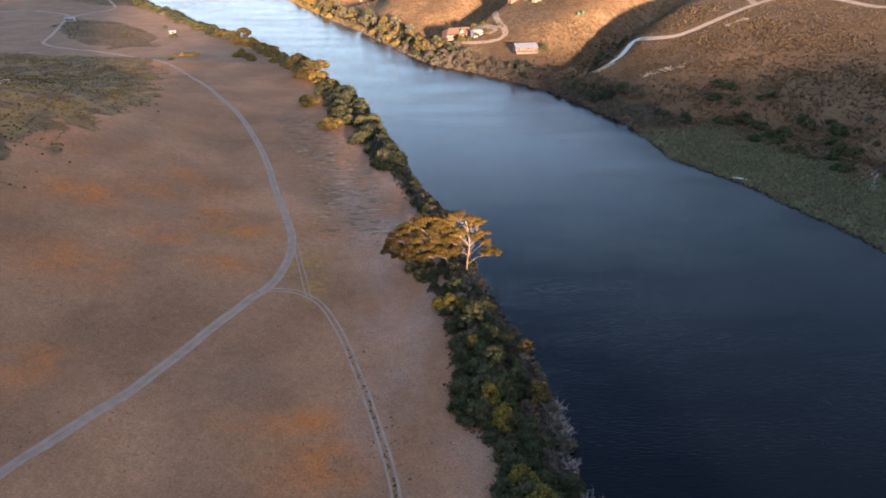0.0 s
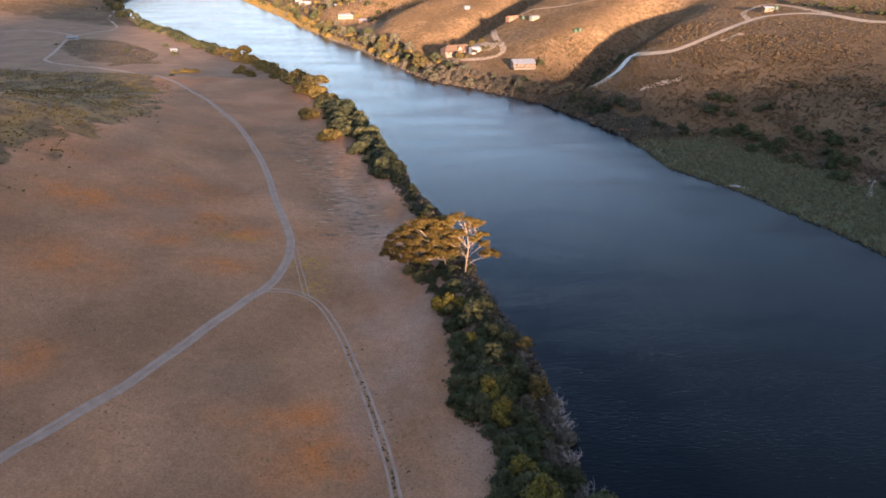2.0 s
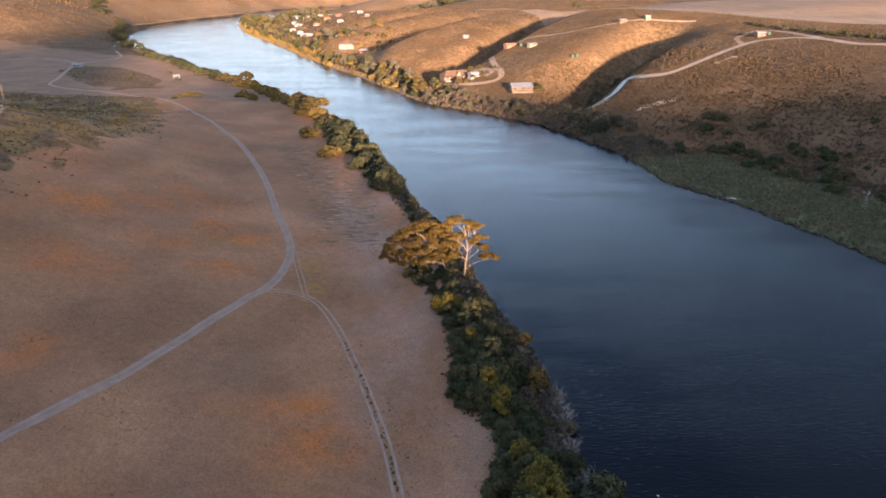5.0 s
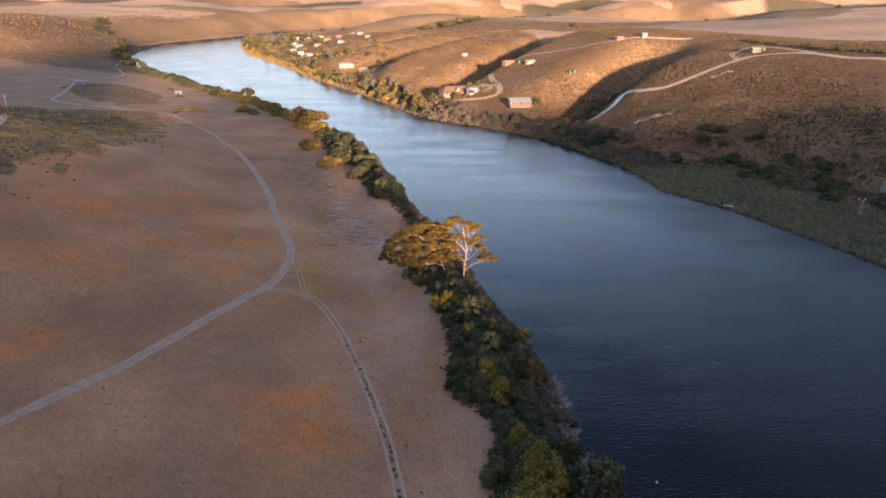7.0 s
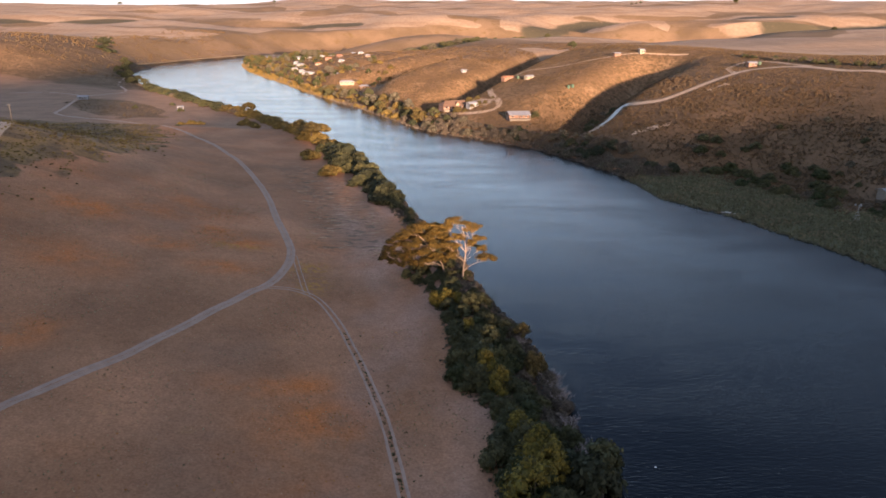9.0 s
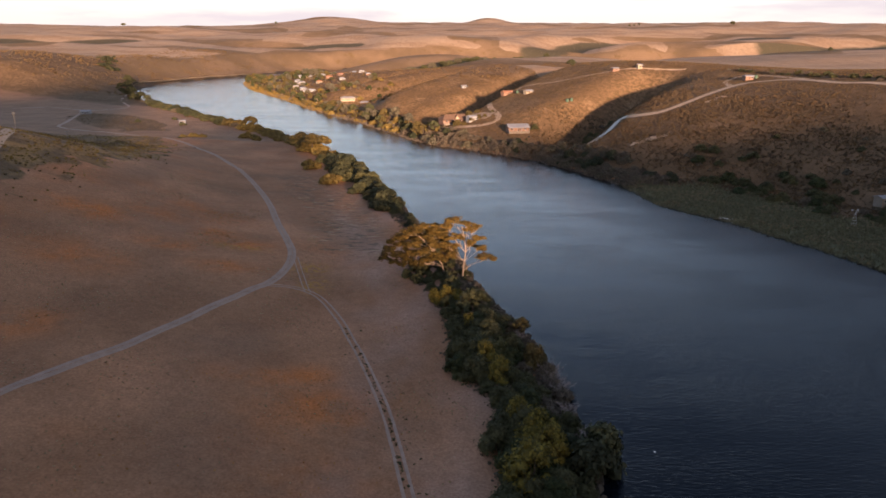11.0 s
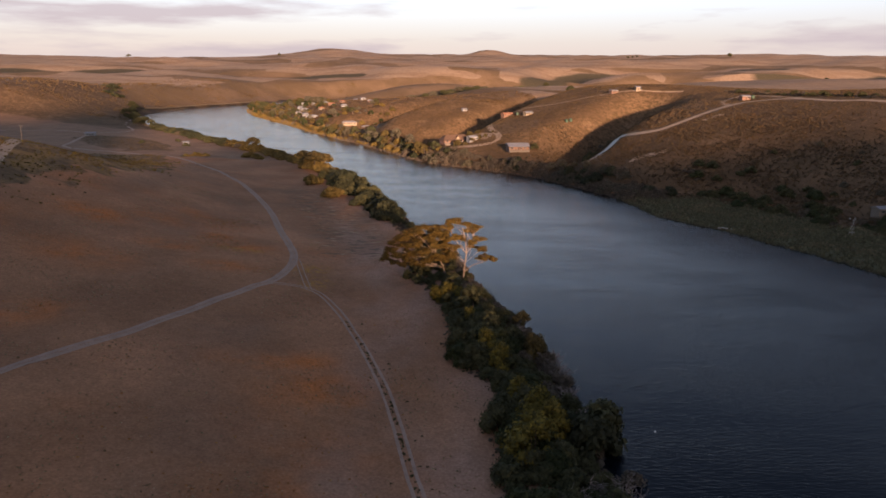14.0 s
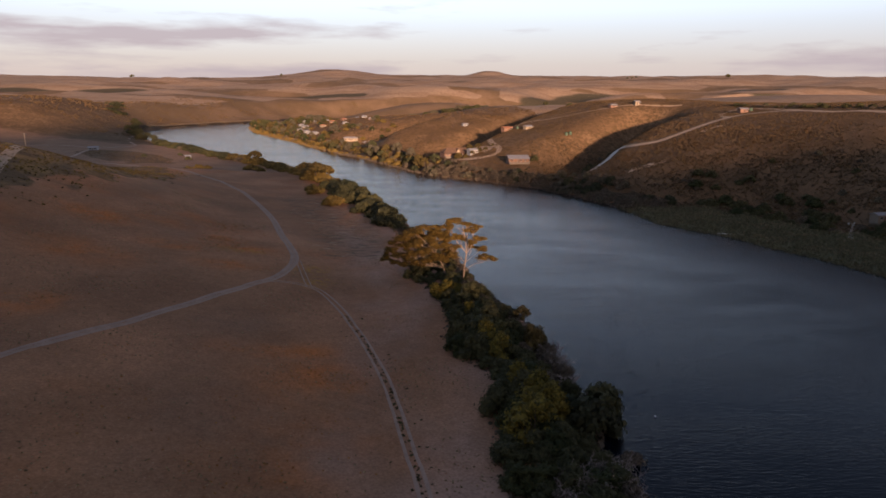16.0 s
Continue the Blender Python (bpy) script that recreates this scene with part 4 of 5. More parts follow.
for x, y, s, k in ((-17, 0, 0.6, "dark"), (-14, -5, 0.65, "dark"), (-12, 3, 0.7, "dark"), (-15, 9, 0.6, "dark"), (-2, -62, 1.25, "dark"), (-3, -67, 1.0, "green"), (2, -62, 1.5, "dark"), (1, -69, 1.3, "dark"), (6, -62, 1.3, "green"),
                   (9, -95, 1.5, "dark"), (7, -103, 1.35, "green"), (4, -97, 1.2, "dark"), (11, -112, 1.0, "green"), (21, -100, 1.0, "tree_dark"), (15, -60, 0.75, "olive"), (-1, -31, 0.6, "olive"), (14, -44, 0.6, "tree_olive"),
                   (3, -66, 1.3, "yellow"), (6, -71.5, 1.15, "yellow"), (0.5, -43, 0.9, "yellow"), (8, -90, 1.25, "yellow"), (11, -96, 1.4, "yellow"), (12, -101, 1.35, "yellow"), (-5, -24, 1.0, "yellow"), (-8, -24, 0.85, "yellow"), (-2, -25, 0.9, "yellow")):
    plant(k, x, y, s, s * 1.15)
for x, y, s, tall, k in ((7.5, -107, 1.7, 1.65, "yellow"), (9.5, -98, 1.4, 1.45, "yellow"), (19, -103, 1.5, 1.85, "deep"), (15, -99, 1.2, 1.3, "deep"), (3.5, -62, 1.75, 1.5, "green"), (-64, 153, 1.7, 1.7, "ochre"), (-83, 198, 1.8, 1.7, "ochre"), (-61, 157, 1.2, 1.2, "ochre"), (-80, 201, 1.2, 1.2, "ochre"), (14.5, -61.5, 0.9, 1.5, "olive"),
                         (11, -121, 1.1, 1.1, "dry"), (15, -124, 1.2, 1.2, "dry"), (19.5, -124, 1.1, 1.2, "dry"), (16.5, -118, 1.0, 1.0, "dry"), (18.5, -120, 1.1, 1.1, "dry"), (17, -71, 1.0, 0.9, "dry"), (18.5, -76, 1.0, 0.9, "dry")):
    plant(k, x, y, s, tall)
for k in range(26):
    y = rnd.uniform(-19, 8)
    a, b = along(INNER, y) + 3, along(LEFT_BANK, y)
    plant("dark", rnd.uniform(a, b), y, rnd.uniform(0.4, 0.58))
y = 24.0
while y < 92:
    a, b = along(INNER, y) + 2.5, along(LEFT_BANK, y)
    for k in range(3):
        s = rnd.uniform(0.55, 1.0)
        plant(rnd.choice(["dark", "deep", "dry", "dry"]), a + (b - a) * rnd.uniform(0.1, 1), y + rnd.uniform(-2, 2), s)
    y += rnd.uniform(4, 6.5)
while y < 222:
    b = along(LEFT_BANK, y)
    wide = 10 if y < 125 else 18
    for k in range(3):
        s = rnd.uniform(1.0, 1.9)
        plant(rnd.choice(["deep", "deep", "deep", "dark"]), b - rnd.uniform(1.0, wide), y + rnd.uniform(-2, 2), s, s * rnd.uniform(0.8, 1.05))
    y += rnd.uniform(4.5, 7)
while y < 430:
    b = along(LEFT_BANK, y)
    for k in range(2):
        s = rnd.uniform(1.0, 2.1)
        plant(rnd.choices(["ochre", "olive", "tree_olive", "dry"], [7, 1.4, 0.6, 0.6])[0], b - rnd.uniform(1.5, 14), y + rnd.uniform(-3, 3), s * 1.2, s * rnd.uniform(0.7, 1.0))
    y += rnd.uniform(5.5, 9.5)
# dark foliage kinds stand for the shade over this reach of bank
while y < 640:
    b = along(LEFT_BANK, y)
    for k in range(2):
        s = rnd.uniform(1.0, 2.0)
        plant(rnd.choices(["deep", "dark", "dry"], [5, 2, 1.0 if y > 480 else 3.0])[0], b - rnd.uniform(1.5, 12), y + rnd.uniform(-3, 3), s * 1.2, s * rnd.uniform(0.7, 1.0))
    y += rnd.uniform(6, 10)
while y < 960:
    b = along(LEFT_BANK, y)
    s = rnd.uniform(1.0, 1.7)
    plant(rnd.choice(["dark", "tree_dark"]), b - rnd.uniform(1, 16), y, s * 1.2, s)
    y += rnd.uniform(9, 16)
for k in range(60):
    t = rnd.random()
    s = rnd.uniform(0.6, 1.4)
    plant(rnd.choice(["deep", "dark", "deep"]), -590 - 110 * t + rnd.uniform(-14, 14), 1060 + 230 * t + rnd.uniform(-20, 20), s * 1.3, s)
for x, y, s in ((-196, 330, 1.3), (-190, 333, 1.0), (-203, 327, 0.9), (-150, 330, 1.5), (-158, 336, 1.4), (-145, 322, 1.2)):
    plant("ochre", x, y, s, s * 0.8)
for x, y, s in ((-200, 312, 0.7), (-236, 420, 1.0), (-262, 470, 0.9), (-280, 430, 0.9), (-205, 425, 0.6)):
    plant("dark", x, y, s, s * 0.8)

# farther bank
y = 150.0
while y < 345:
    b = along(RIGHT_BANK, y)
    for k in range(7):
        s = rnd.uniform(0.55, 1.45)
        kind = rnd.choices(["dry", "grey", "deep"], [8, 1.0, 0.9])[0]
        d = 0.5 + 31 * (k + rnd.random()) / 8
        plant(kind, b + d, y + rnd.uniform(-3, 5), s, s * rnd.uniform(0.8, 1.15), **({} if kind == "dry" else {"name": "bank_bush", "label": "dark bush among grey brush on the far bank"}))
    y += rnd.uniform(4.2, 5.6)
while y < 600:
    b = along(RIGHT_BANK, y)
    thick = 3 if math.sin(y * 0.11) > -0.4 else 1
    for k in range(thick):
        s = rnd.uniform(0.7, 1.55)
        plant(rnd.choices(["tree_olive", "ochre", "deep", "tree_dark", "dry", "tree_grey"], [2.5, 2.2, 1.6, 2.0, 1.5, 1.2])[0], b + 2 + 22 * (k + rnd.random()) / thick, y + rnd.uniform(-4, 6), s, s * rnd.uniform(0.85, 1.2))
    if rnd.random() < 0.6:
        plant("ochre", b + rnd.uniform(1.5, 5), y, rnd.uniform(0.5, 0.9))
    y += rnd.uniform(6, 9.5)
while y < 1330:
    b = along(RIGHT_BANK, y)
    point = y > 1060
    for k in range(3 if point else 1):
        s = rnd.uniform(0.9, 2.0) if point else 0.5 + 0.9 * rnd.random() ** 2
        plant(rnd.choice(["tree_olive", "ochre", "tree_olive", "tree_gum", "tree_dark"] if point else ["ochre", "olive", "tree_gum", "dry", "tree_olive"]), b + 2 + 34 * (k + rnd.random()) / 3, y + rnd.uniform(-6, 8), s, s)
    y += rnd.uniform(11, 18)
for k in range(340):
    x, y = rnd.uniform(125, 235), rnd.uniform(20, 178)
    inland = x - along(RIGHT_BANK, y)
    if 46 < inland < 84 and math.sin(x * 0.16 + 1.3) * math.cos(y * 0.13) > -0.45:
        s = rnd.uniform(0.6, 1.5)
        plant(rnd.choice(["dark", "dark", "dark", "green", "dry"]), x, y, s, s * 0.85, name="slope_bush", label="dark bush on the slope behind the reeds")
    elif 84 < inland < 120 and k % 7 == 0:
        plant(rnd.choice(["dark", "dry", "grey"]), x, y, rnd.uniform(0.4, 0.8), name="slope_bush", label="lone bush on the brushy slope")
for k in range(26):
    t = rnd.random()
    x, y = 84 + 40 * t + rnd.uniform(-9, 9), 254 + 66 * t + rnd.uniform(-9, 9)
    s = rnd.uniform(0.6, 1.1)
    plant(rnd.choice(["dark", "dry", "green"]), x, y, s, s, name="gully_bush", label="dark bush crowding the gully below the road")
for k in range(10):
    x, y = rnd.uniform(52, 84), rnd.uniform(262, 298)
    plant(rnd.choice(["dark", "green", "dry"]), x, y, rnd.uniform(0.7, 1.2))


# wind-bent growth along the plateau's edge
for k in range(30):
    t = k / 29
    x, y = 222 + 34 * t + rnd.uniform(-4, 4), 345 - 190 * t + rnd.uniform(-4, 4)
    s = rnd.uniform(0.5, 1.0)
    plant(rnd.choice(["dark", "dark", "dry"]), x, y, s, s * 0.8, name="crest_bush", label="dark wind-bent bush along the plateau's edge")


# ---- uncounted small growth ----
def scatter(name, label, material, pts, size, seed, blades, tall=1.0, lift=0.0, above=0.3):
    """Low tufts or shrubs of a few leaves each, one mesh."""
    r = np.random.RandomState(seed)
    pts = np.asarray(pts)
    z = land(pts[:, 0], pts[:, 1])
    keep = z > above
    pts, z = pts[keep], z[keep]
    n = len(pts)
    sz = size * r.uniform(0.5, 1.4, n)
    soup = Soup()
    c = np.repeat(np.column_stack([pts, z + lift]), blades, 0)
    s = np.repeat(sz, blades)[:, None]
    off = turned(r, n * blades) * np.array([1, 1, 0.6 * tall])
    off[:, 2] = np.abs(off[:, 2])
    c = c + off * s * 0.62
    a = turned(r, n * blades)
    b = np.cross(a, off + 0.4 * turned(r, n * blades))
    b /= np.linalg.norm(b, axis=1)[:, None] + 1e-6
    soup.cards(c, a * s * 0.45, b * s * 0.4 * np.array([1, 1, tall]))
    return tagged(new(name, soup.mesh(name, material)), label, name.replace("_", " "), kind="stuff")


def spots(n, seed, x0, x1, y0, y1, keep):
    r = np.random.RandomState(seed)
    p = np.column_stack([r.uniform(x0, x1, n), r.uniform(y0, y1, n)])
    m = keep(p[:, 0], p[:, 1])
    return p[r.uniform(0, 1, len(p)) < m]


def hill_keep(x, y):
    m = cover_masks(x, y)
    dr, _, sr = to_line(x, y, RIGHT_RUNS)
    dr = np.where(to_line(x, y, HILL_ROAD)[0] < 3.6, 0, dr)
    return np.where(dr * sr > 6, m["scrub"] * (1 - m["wheat"]) * (1 - m["reed"]), 0) * (0.45 + 0.55 * smooth(-0.4, 0.5, ripple(x, y, 45, 31)))


scatter("hill_scrub", "low brown and olive scrub over the hillsides", LEAF_SCRUB, spots(120000, 1, -60, 360, 110, 560, hill_keep), 0.42, 2, 6)
scatter("hill_scrub", "sparse far scrub on the sunlit spurs", LEAF_SCRUB, spots(26000, 3, -300, 420, 540, 1300, hill_keep), 1.2, 4, 6)


def slope_keep(x, y):
    dr, _, sr = to_line(x, y, RIGHT_RUNS)
    clear = to_line(x, y, HILL_ROAD)[0] > 5
    m = cover_masks(x, y)
    return clear * smooth(20, 40, dr * sr) * smooth(135, 90, dr * sr) * (1 - m["reed"]) * (0.3 + 0.7 * smooth(-0.3, 0.4, ripple(x, y, 26, 51)))


scatter("slope_scrub", "dark waist-high scrub thick over the lower slope", LEAF_SCRUB, spots(34000, 41, 60, 330, 20, 330, slope_keep), 0.68, 42, 10)
scatter("slope_scrub", "grey-brown waist-high brush thick over the lower slope", LEAF_BRUSH, spots(42000, 43, 60, 330, 20, 330, slope_keep), 0.75, 44, 10)


def fringe_keep(x, y):
    e = np.interp(y, [q[1] for q in INNER], [q[0] for q in INNER])
    return smooth(-0.8, 1.6, x - e + 0.8 * ripple(x, y, 7, 61)) * smooth(7, 3, x - e)


scatter("thicket_fringe", "grey-brown dry brush fringing the thicket", LEAF_DRY, spots(15000, 45, -60, 20, -150, 140, fringe_keep), 0.5, 46, 9)


def knoll_keep(x, y):
    return cover_masks(x, y)["scrub"] * (x < -130)


def knoll_top_keep(x, y):
    return cover_masks(x, y)["knoll"] * smooth(-0.7, 0.4, ripple(x, y, 26, 35))


def cliff_keep(x, y):
    dl, _, sl = to_line(x, y, LEFT_RUNS)
    return smooth(4, 14, -dl * sl) * smooth(330, 200, -dl * sl) * (0.25 + 0.75 * smooth(-0.1, 0.5, ripple(x, y, 90, 37)))


scatter("hill_scrub", "dark scrub on the bluff above the far bend", LEAF_SCRUB, spots(16000, 47, -900, -400, 760, 1750, cliff_keep), 1.5, 48, 6)
scatter("knoll_scrub", "low yellow scrub on the dry knoll, sunlight put into its colour", LEAF_YELLOW, spots(26000, 5, -420, -140, 10, 340, knoll_top_keep), 0.5, 6, 8)
scatter("knoll_scrub", "dark low scrub on the dry knoll", LEAF_SCRUB, spots(8000, 7, -440, -140, 10, 520, knoll_keep), 0.6, 8, 8)


def reed_keep(x, y):
    return cover_masks(x, y)["reed"]


scatter("reed_bed", "dense green reeds along the far shore", REED, spots(85000, 9, 80, 260, -110, 165, reed_keep), 0.42, 10, 5, 2.6, 0.2, -0.4)


def tan_reed_keep(x, y):
    return cover_masks(x, y)["reed"] * smooth(0.05, 0.55, ripple(x, y, 24, 91))


scatter("reed_bed", "patches of straw-coloured dry reeds among the green", REED_TAN, spots(30000, 93, 80, 260, -110, 165, tan_reed_keep), 0.5, 94, 5, 2.6, 0.25, -0.3)


def meadow_keep(x, y):
    dl, _, sl = to_line(x, y, LEFT_RUNS)
    ok = (-dl * sl > 14) & (to_line(x, y, spline(MAIN_TRACK, 12))[0] > 2.2) & (to_line(x, y, spline(BRANCH, 12))[0] > 1.6)
    return ok * (0.15 + 0.85 * smooth(-0.1, 0.9, ripple(x, y, 38, 33)))


def rust_keep(x, y):
    return cover_masks(x, y)["rust"] * meadow_keep(x, y) + 0.03 * meadow_keep(x, y)


scatter("weed_flowers", "low orange and yellow weeds in patches on the meadow", LEAF_RUST, spots(60000, 61, -150, 0, -140, 110, rust_keep), 0.2, 62, 4, 0.8)
scatter("dry_grass", "pale dry grass tufts over the meadow", STRAW, spots(24000, 11, -150, 10, -140, 120, meadow_keep), 0.21, 12, 4, 1.2)


def verge_keep(x, y):
    d = to_line(x, y, spline(BRANCH, 4))[0]
    return (y < -42) * ((d < 0.42) * 0.8 + (d > 1.25) * (d < 4) * 0.03)


scatter("track_weeds", "dark green weeds between the wheel ruts", LEAF_DARK, spots(9000, 13, -40, 6, -140, -40, verge_keep), 0.3, 14, 6, 0.8)


def shore_keep(x, y):
    dl, _, sl = to_line(x, y, LEFT_RUNS)
    dr, _, sr = to_line(x, y, RIGHT_RUNS)
    d = np.maximum(-dl * sl, dr * sr)
    return (d > -1.2) * smooth(8, 4, d) * np.where(-dl * sl > dr * sr, 1, smooth(120, 170, y))


def lawn_keep(x, y):
    dr, _, sr = to_line(x, y, RIGHT_RUNS)
    return (dr * sr > -1.0) * smooth(24, 8, dr * sr + 5 * ripple(x, y, 40, 71)) * smooth(540, 640, y)


scatter("shore_growth", "low tangled growth along the water's edge", LEAF_DRY, np.vstack([spots(40000, 17, -40, 70, -160, 120, shore_keep), spots(250000, 15, -500, 140, 120, 900, shore_keep), spots(90000, 19, -580, -330, 900, 1500, shore_keep)]), 1.0, 16, 7, 1.0, 0.0, -1.2)
scatter("shore_growth", "yellow-green grass and weeds along the village shore", LEAF_YELLOW, np.vstack([spots(160000, 21, -330, -60, 540, 960, lawn_keep), spots(70000, 23, -460, -250, 940, 1420, lawn_keep)]), 1.0, 24, 6, 1.0, 0.0, -0.9)


# ---- buildings ----
def house(name, label, x, y, turn, w, d, h, wallmat, roofmat, rise=1.6, veranda=False, windows=3, hip=False, stilts=0.0):
    """A low house: walls, pitched roof with eaves, a door and windows set into the long side that faces -y."""
    ob = tagged(new(name), label, "house")
    wall, t = Soup(), 0.25
    z0 = -1.6
    wall.box(-w / 2, -d / 2, z0, w / 2, -d / 2 + t, h)
    wall.box(-w / 2, d / 2 - t, z0, w / 2, d / 2, h)
    wall.box(-w / 2, -d / 2 + t, z0, -w / 2 + t, d / 2 - t, h)
    wall.box(w / 2 - t, -d / 2 + t, z0, w / 2, d / 2 - t, h)
    if not hip:
        for sx in (-1, 1):
            a, b = sx * (w / 2 - t), sx * w / 2
            v = [(a, -d / 2, h), (a, d / 2, h), (a, 0, h + rise - 0.1), (b, -d / 2, h), (b, d / 2, h), (b, 0, h + rise - 0.1)]
            wall.add(v, [(0, 1, 2), (3, 5, 4), (0, 2, 5, 3), (1, 4, 5, 2), (0, 3, 4, 1)])
    part("wall", wall, wallmat, ob)
    roof, o, th = Soup(), 0.5, 0.16
    inset = d * 0.45 if hip else 0
    e = -rise * o / (d / 2)
    for sy in (-1, 1):
        v = [(-w / 2 - o, sy * (d / 2 + o), h + e), (w / 2 + o, sy * (d / 2 + o), h + e), (w / 2 + o - inset, 0, h + rise), (-w / 2 - o + inset, 0, h + rise)]
        v += [(p[0], p[1], p[2] + th) for p in v]
        roof.add(v, [(0, 3, 2, 1), (4, 5, 6, 7), (0, 1, 5, 4), (1, 2, 6, 5), (2, 3, 7, 6), (3, 0, 4, 7)])
        if hip:
            v = [(sy * (w / 2 + o), -d / 2 - o, h + e + 0.02), (sy * (w / 2 + o), d / 2 + o, h + e + 0.02), (sy * (w / 2 + o - inset), 0, h + rise + 0.02)]
            v += [(p[0], p[1], p[2] + th) for p in v]
            roof.add(v, [(0, 1, 2), (3, 5, 4), (0, 3, 4, 1), (1, 4, 5, 2), (2, 5, 3, 0)])
    part("roof", roof, roofmat, ob)
    yf = -d / 2
    part("door", Soup().box(-0.45, yf - 0.05, 0.05, 0.45, yf + 0.03, 2.1), TIMBER_DARK, ob)
    for i in range(windows):
        cx = -w / 2 + w * (i + 0.5) / windows
        if abs(cx) < 1.2:
            cx += 1.9
        win = part("window", Soup().box(cx - 0.8, yf - 0.06, 0.85, cx + 0.8, yf - 0.005, 0.95).box(cx - 0.8, yf - 0.06, 2.0, cx + 0.8, yf - 0.005, 2.1)
                   .box(cx - 0.8, yf - 0.06, 0.95, cx - 0.7, yf - 0.005, 2.0).box(cx + 0.7, yf - 0.06, 0.95, cx + 0.8, yf - 0.005, 2.0), WHITEWASH, ob)
        part("pane", Soup().box(cx - 0.7, yf - 0.03, 0.95, cx + 0.7, yf - 0.004, 2.0), GLASS, win)
    if veranda:
        v, dv = Soup(), 2.6
        v.box(-w / 2, yf - dv, -1.6, w / 2, yf - 0.08, 0.0)
        part("deck", v, WOOD, ob)
        p = Soup()
        a = [(-w / 2 - 0.3, yf - dv - 0.3, h - 0.75), (w / 2 + 0.3, yf - dv - 0.3, h - 0.75), (w / 2 + 0.3, yf - 0.55, h - 0.24), (-w / 2 - 0.3, yf - 0.55, h - 0.24)]
        a += [(q[0], q[1], q[2] + 0.1) for q in a]
        p.add(a, [(0, 3, 2, 1), (4, 5, 6, 7), (0, 1, 5, 4), (1, 2, 6, 5), (2, 3, 7, 6), (3, 0, 4, 7)])
        part("veranda_roof", p, roofmat, ob)
        n = max(3, int(w / 3))
        for i in range(n + 1):
            cx = -w / 2 + 0.1 + (w - 0.2) * i / n
            part("post", Soup().box(cx - 0.08, yf - dv + 0.05, -0.02, cx + 0.08, yf - dv + 0.21, h - 0.72), WHITEWASH, ob)
    ob.matrix_basis = pose(x, y, ground_z(x, y) + 0.25 + stilts, 0, 0, turn)
    return ob


house("cottage", "tin-roofed reddish cottage above the river bank", 49.8, 297, 10, 15, 7, 3.2, BRICK, TIN, 1.5, True, 3)
river_house = house("river_house", "brown-thatched riverside house with white veranda posts and gable", 6.0, 358, 22, 24, 9.5, 3.0, BRICK, THATCH, 3.2, True, 4, True)
gable = Soup().add([(-2.2, -5.4, 2.6), (2.2, -5.4, 2.6), (0, -5.4, 5.6), (-2.2, -2.6, 2.6), (2.2, -2.6, 2.6), (0, -2.6, 5.6)], [(0, 1, 2), (3, 5, 4), (0, 3, 4, 1), (0, 2, 5, 3), (1, 4, 5, 2)])
part("gable", gable, CREAM, river_house, "bright plastered front gable")
part("gable_roof", Soup().add([(-2.7, -5.7, 2.3), (0, -5.7, 6.0), (2.7, -5.7, 2.3), (-2.7, -2.2, 2.3), (0, -2.2, 6.0), (2.7, -2.2, 2.3), (-2.3, -5.7, 2.3), (0, -5.7, 5.62), (2.3, -5.7, 2.3), (-2.3, -2.2, 2.3), (0, -2.2, 5.62), (2.3, -2.2, 2.3)],
                              [(0, 1, 4, 3), (1, 2, 5, 4), (0, 6, 7, 1), (1, 7, 8, 2), (6, 9, 10, 7), (7, 10, 11, 8), (0, 3, 9, 6), (2, 8, 11, 5)]), THATCH, river_house)
road("pale earth terrace cut round the riverside house", [([(-5, 376), (-0.7, 387), (4.2, 393), (11.2, 391), (18, 379.5), (26, 364), (35, 346)], 0, 6.0), ([(6, 379), (14, 372), (23, 357), (32, 340)], 0, 8.0)], RED_DIRT, "terrace", 0.08)
house("garage", "white flat-walled outbuilding beside the river house", 19.5, 346, 26, 8, 6, 2.8, WHITEWASH, TIN_WHITE, 1.0, False, 2)
house("hilltop_hut", "small dark hut with a flat roof on the hilltop", 207, 285, 10, 6, 4.0, 2.3, BRICK, TIN, 0.7, False, 1)
house("spur_hut", "small sunlit hut on the spur's crest", 163, 398, 10, 4, 3.5, 2.8, CREAM, TIN, 0.6, False, 1)
house("spur_hut", "low hut on the spur's crest", 143, 400, 20, 6, 4, 1.9, BRICK, TIN, 0.6, False, 2)
house("hillside_house", "low brown-roofed house on the hillside", 53, 413, 30, 10, 5, 1.9, BRICK, ROOF_RED, 1.1, False, 3)
house("hillside_house", "low pale house on the hillside", 69, 394, 30, 7, 4, 1.8, CREAM, TIN, 0.9, False, 3)
house("hillside_house", "small white hut on the far slope", 18, 502, 30, 4.5, 3, 1.7, WHITEWASH, TIN, 0.8, False, 2)
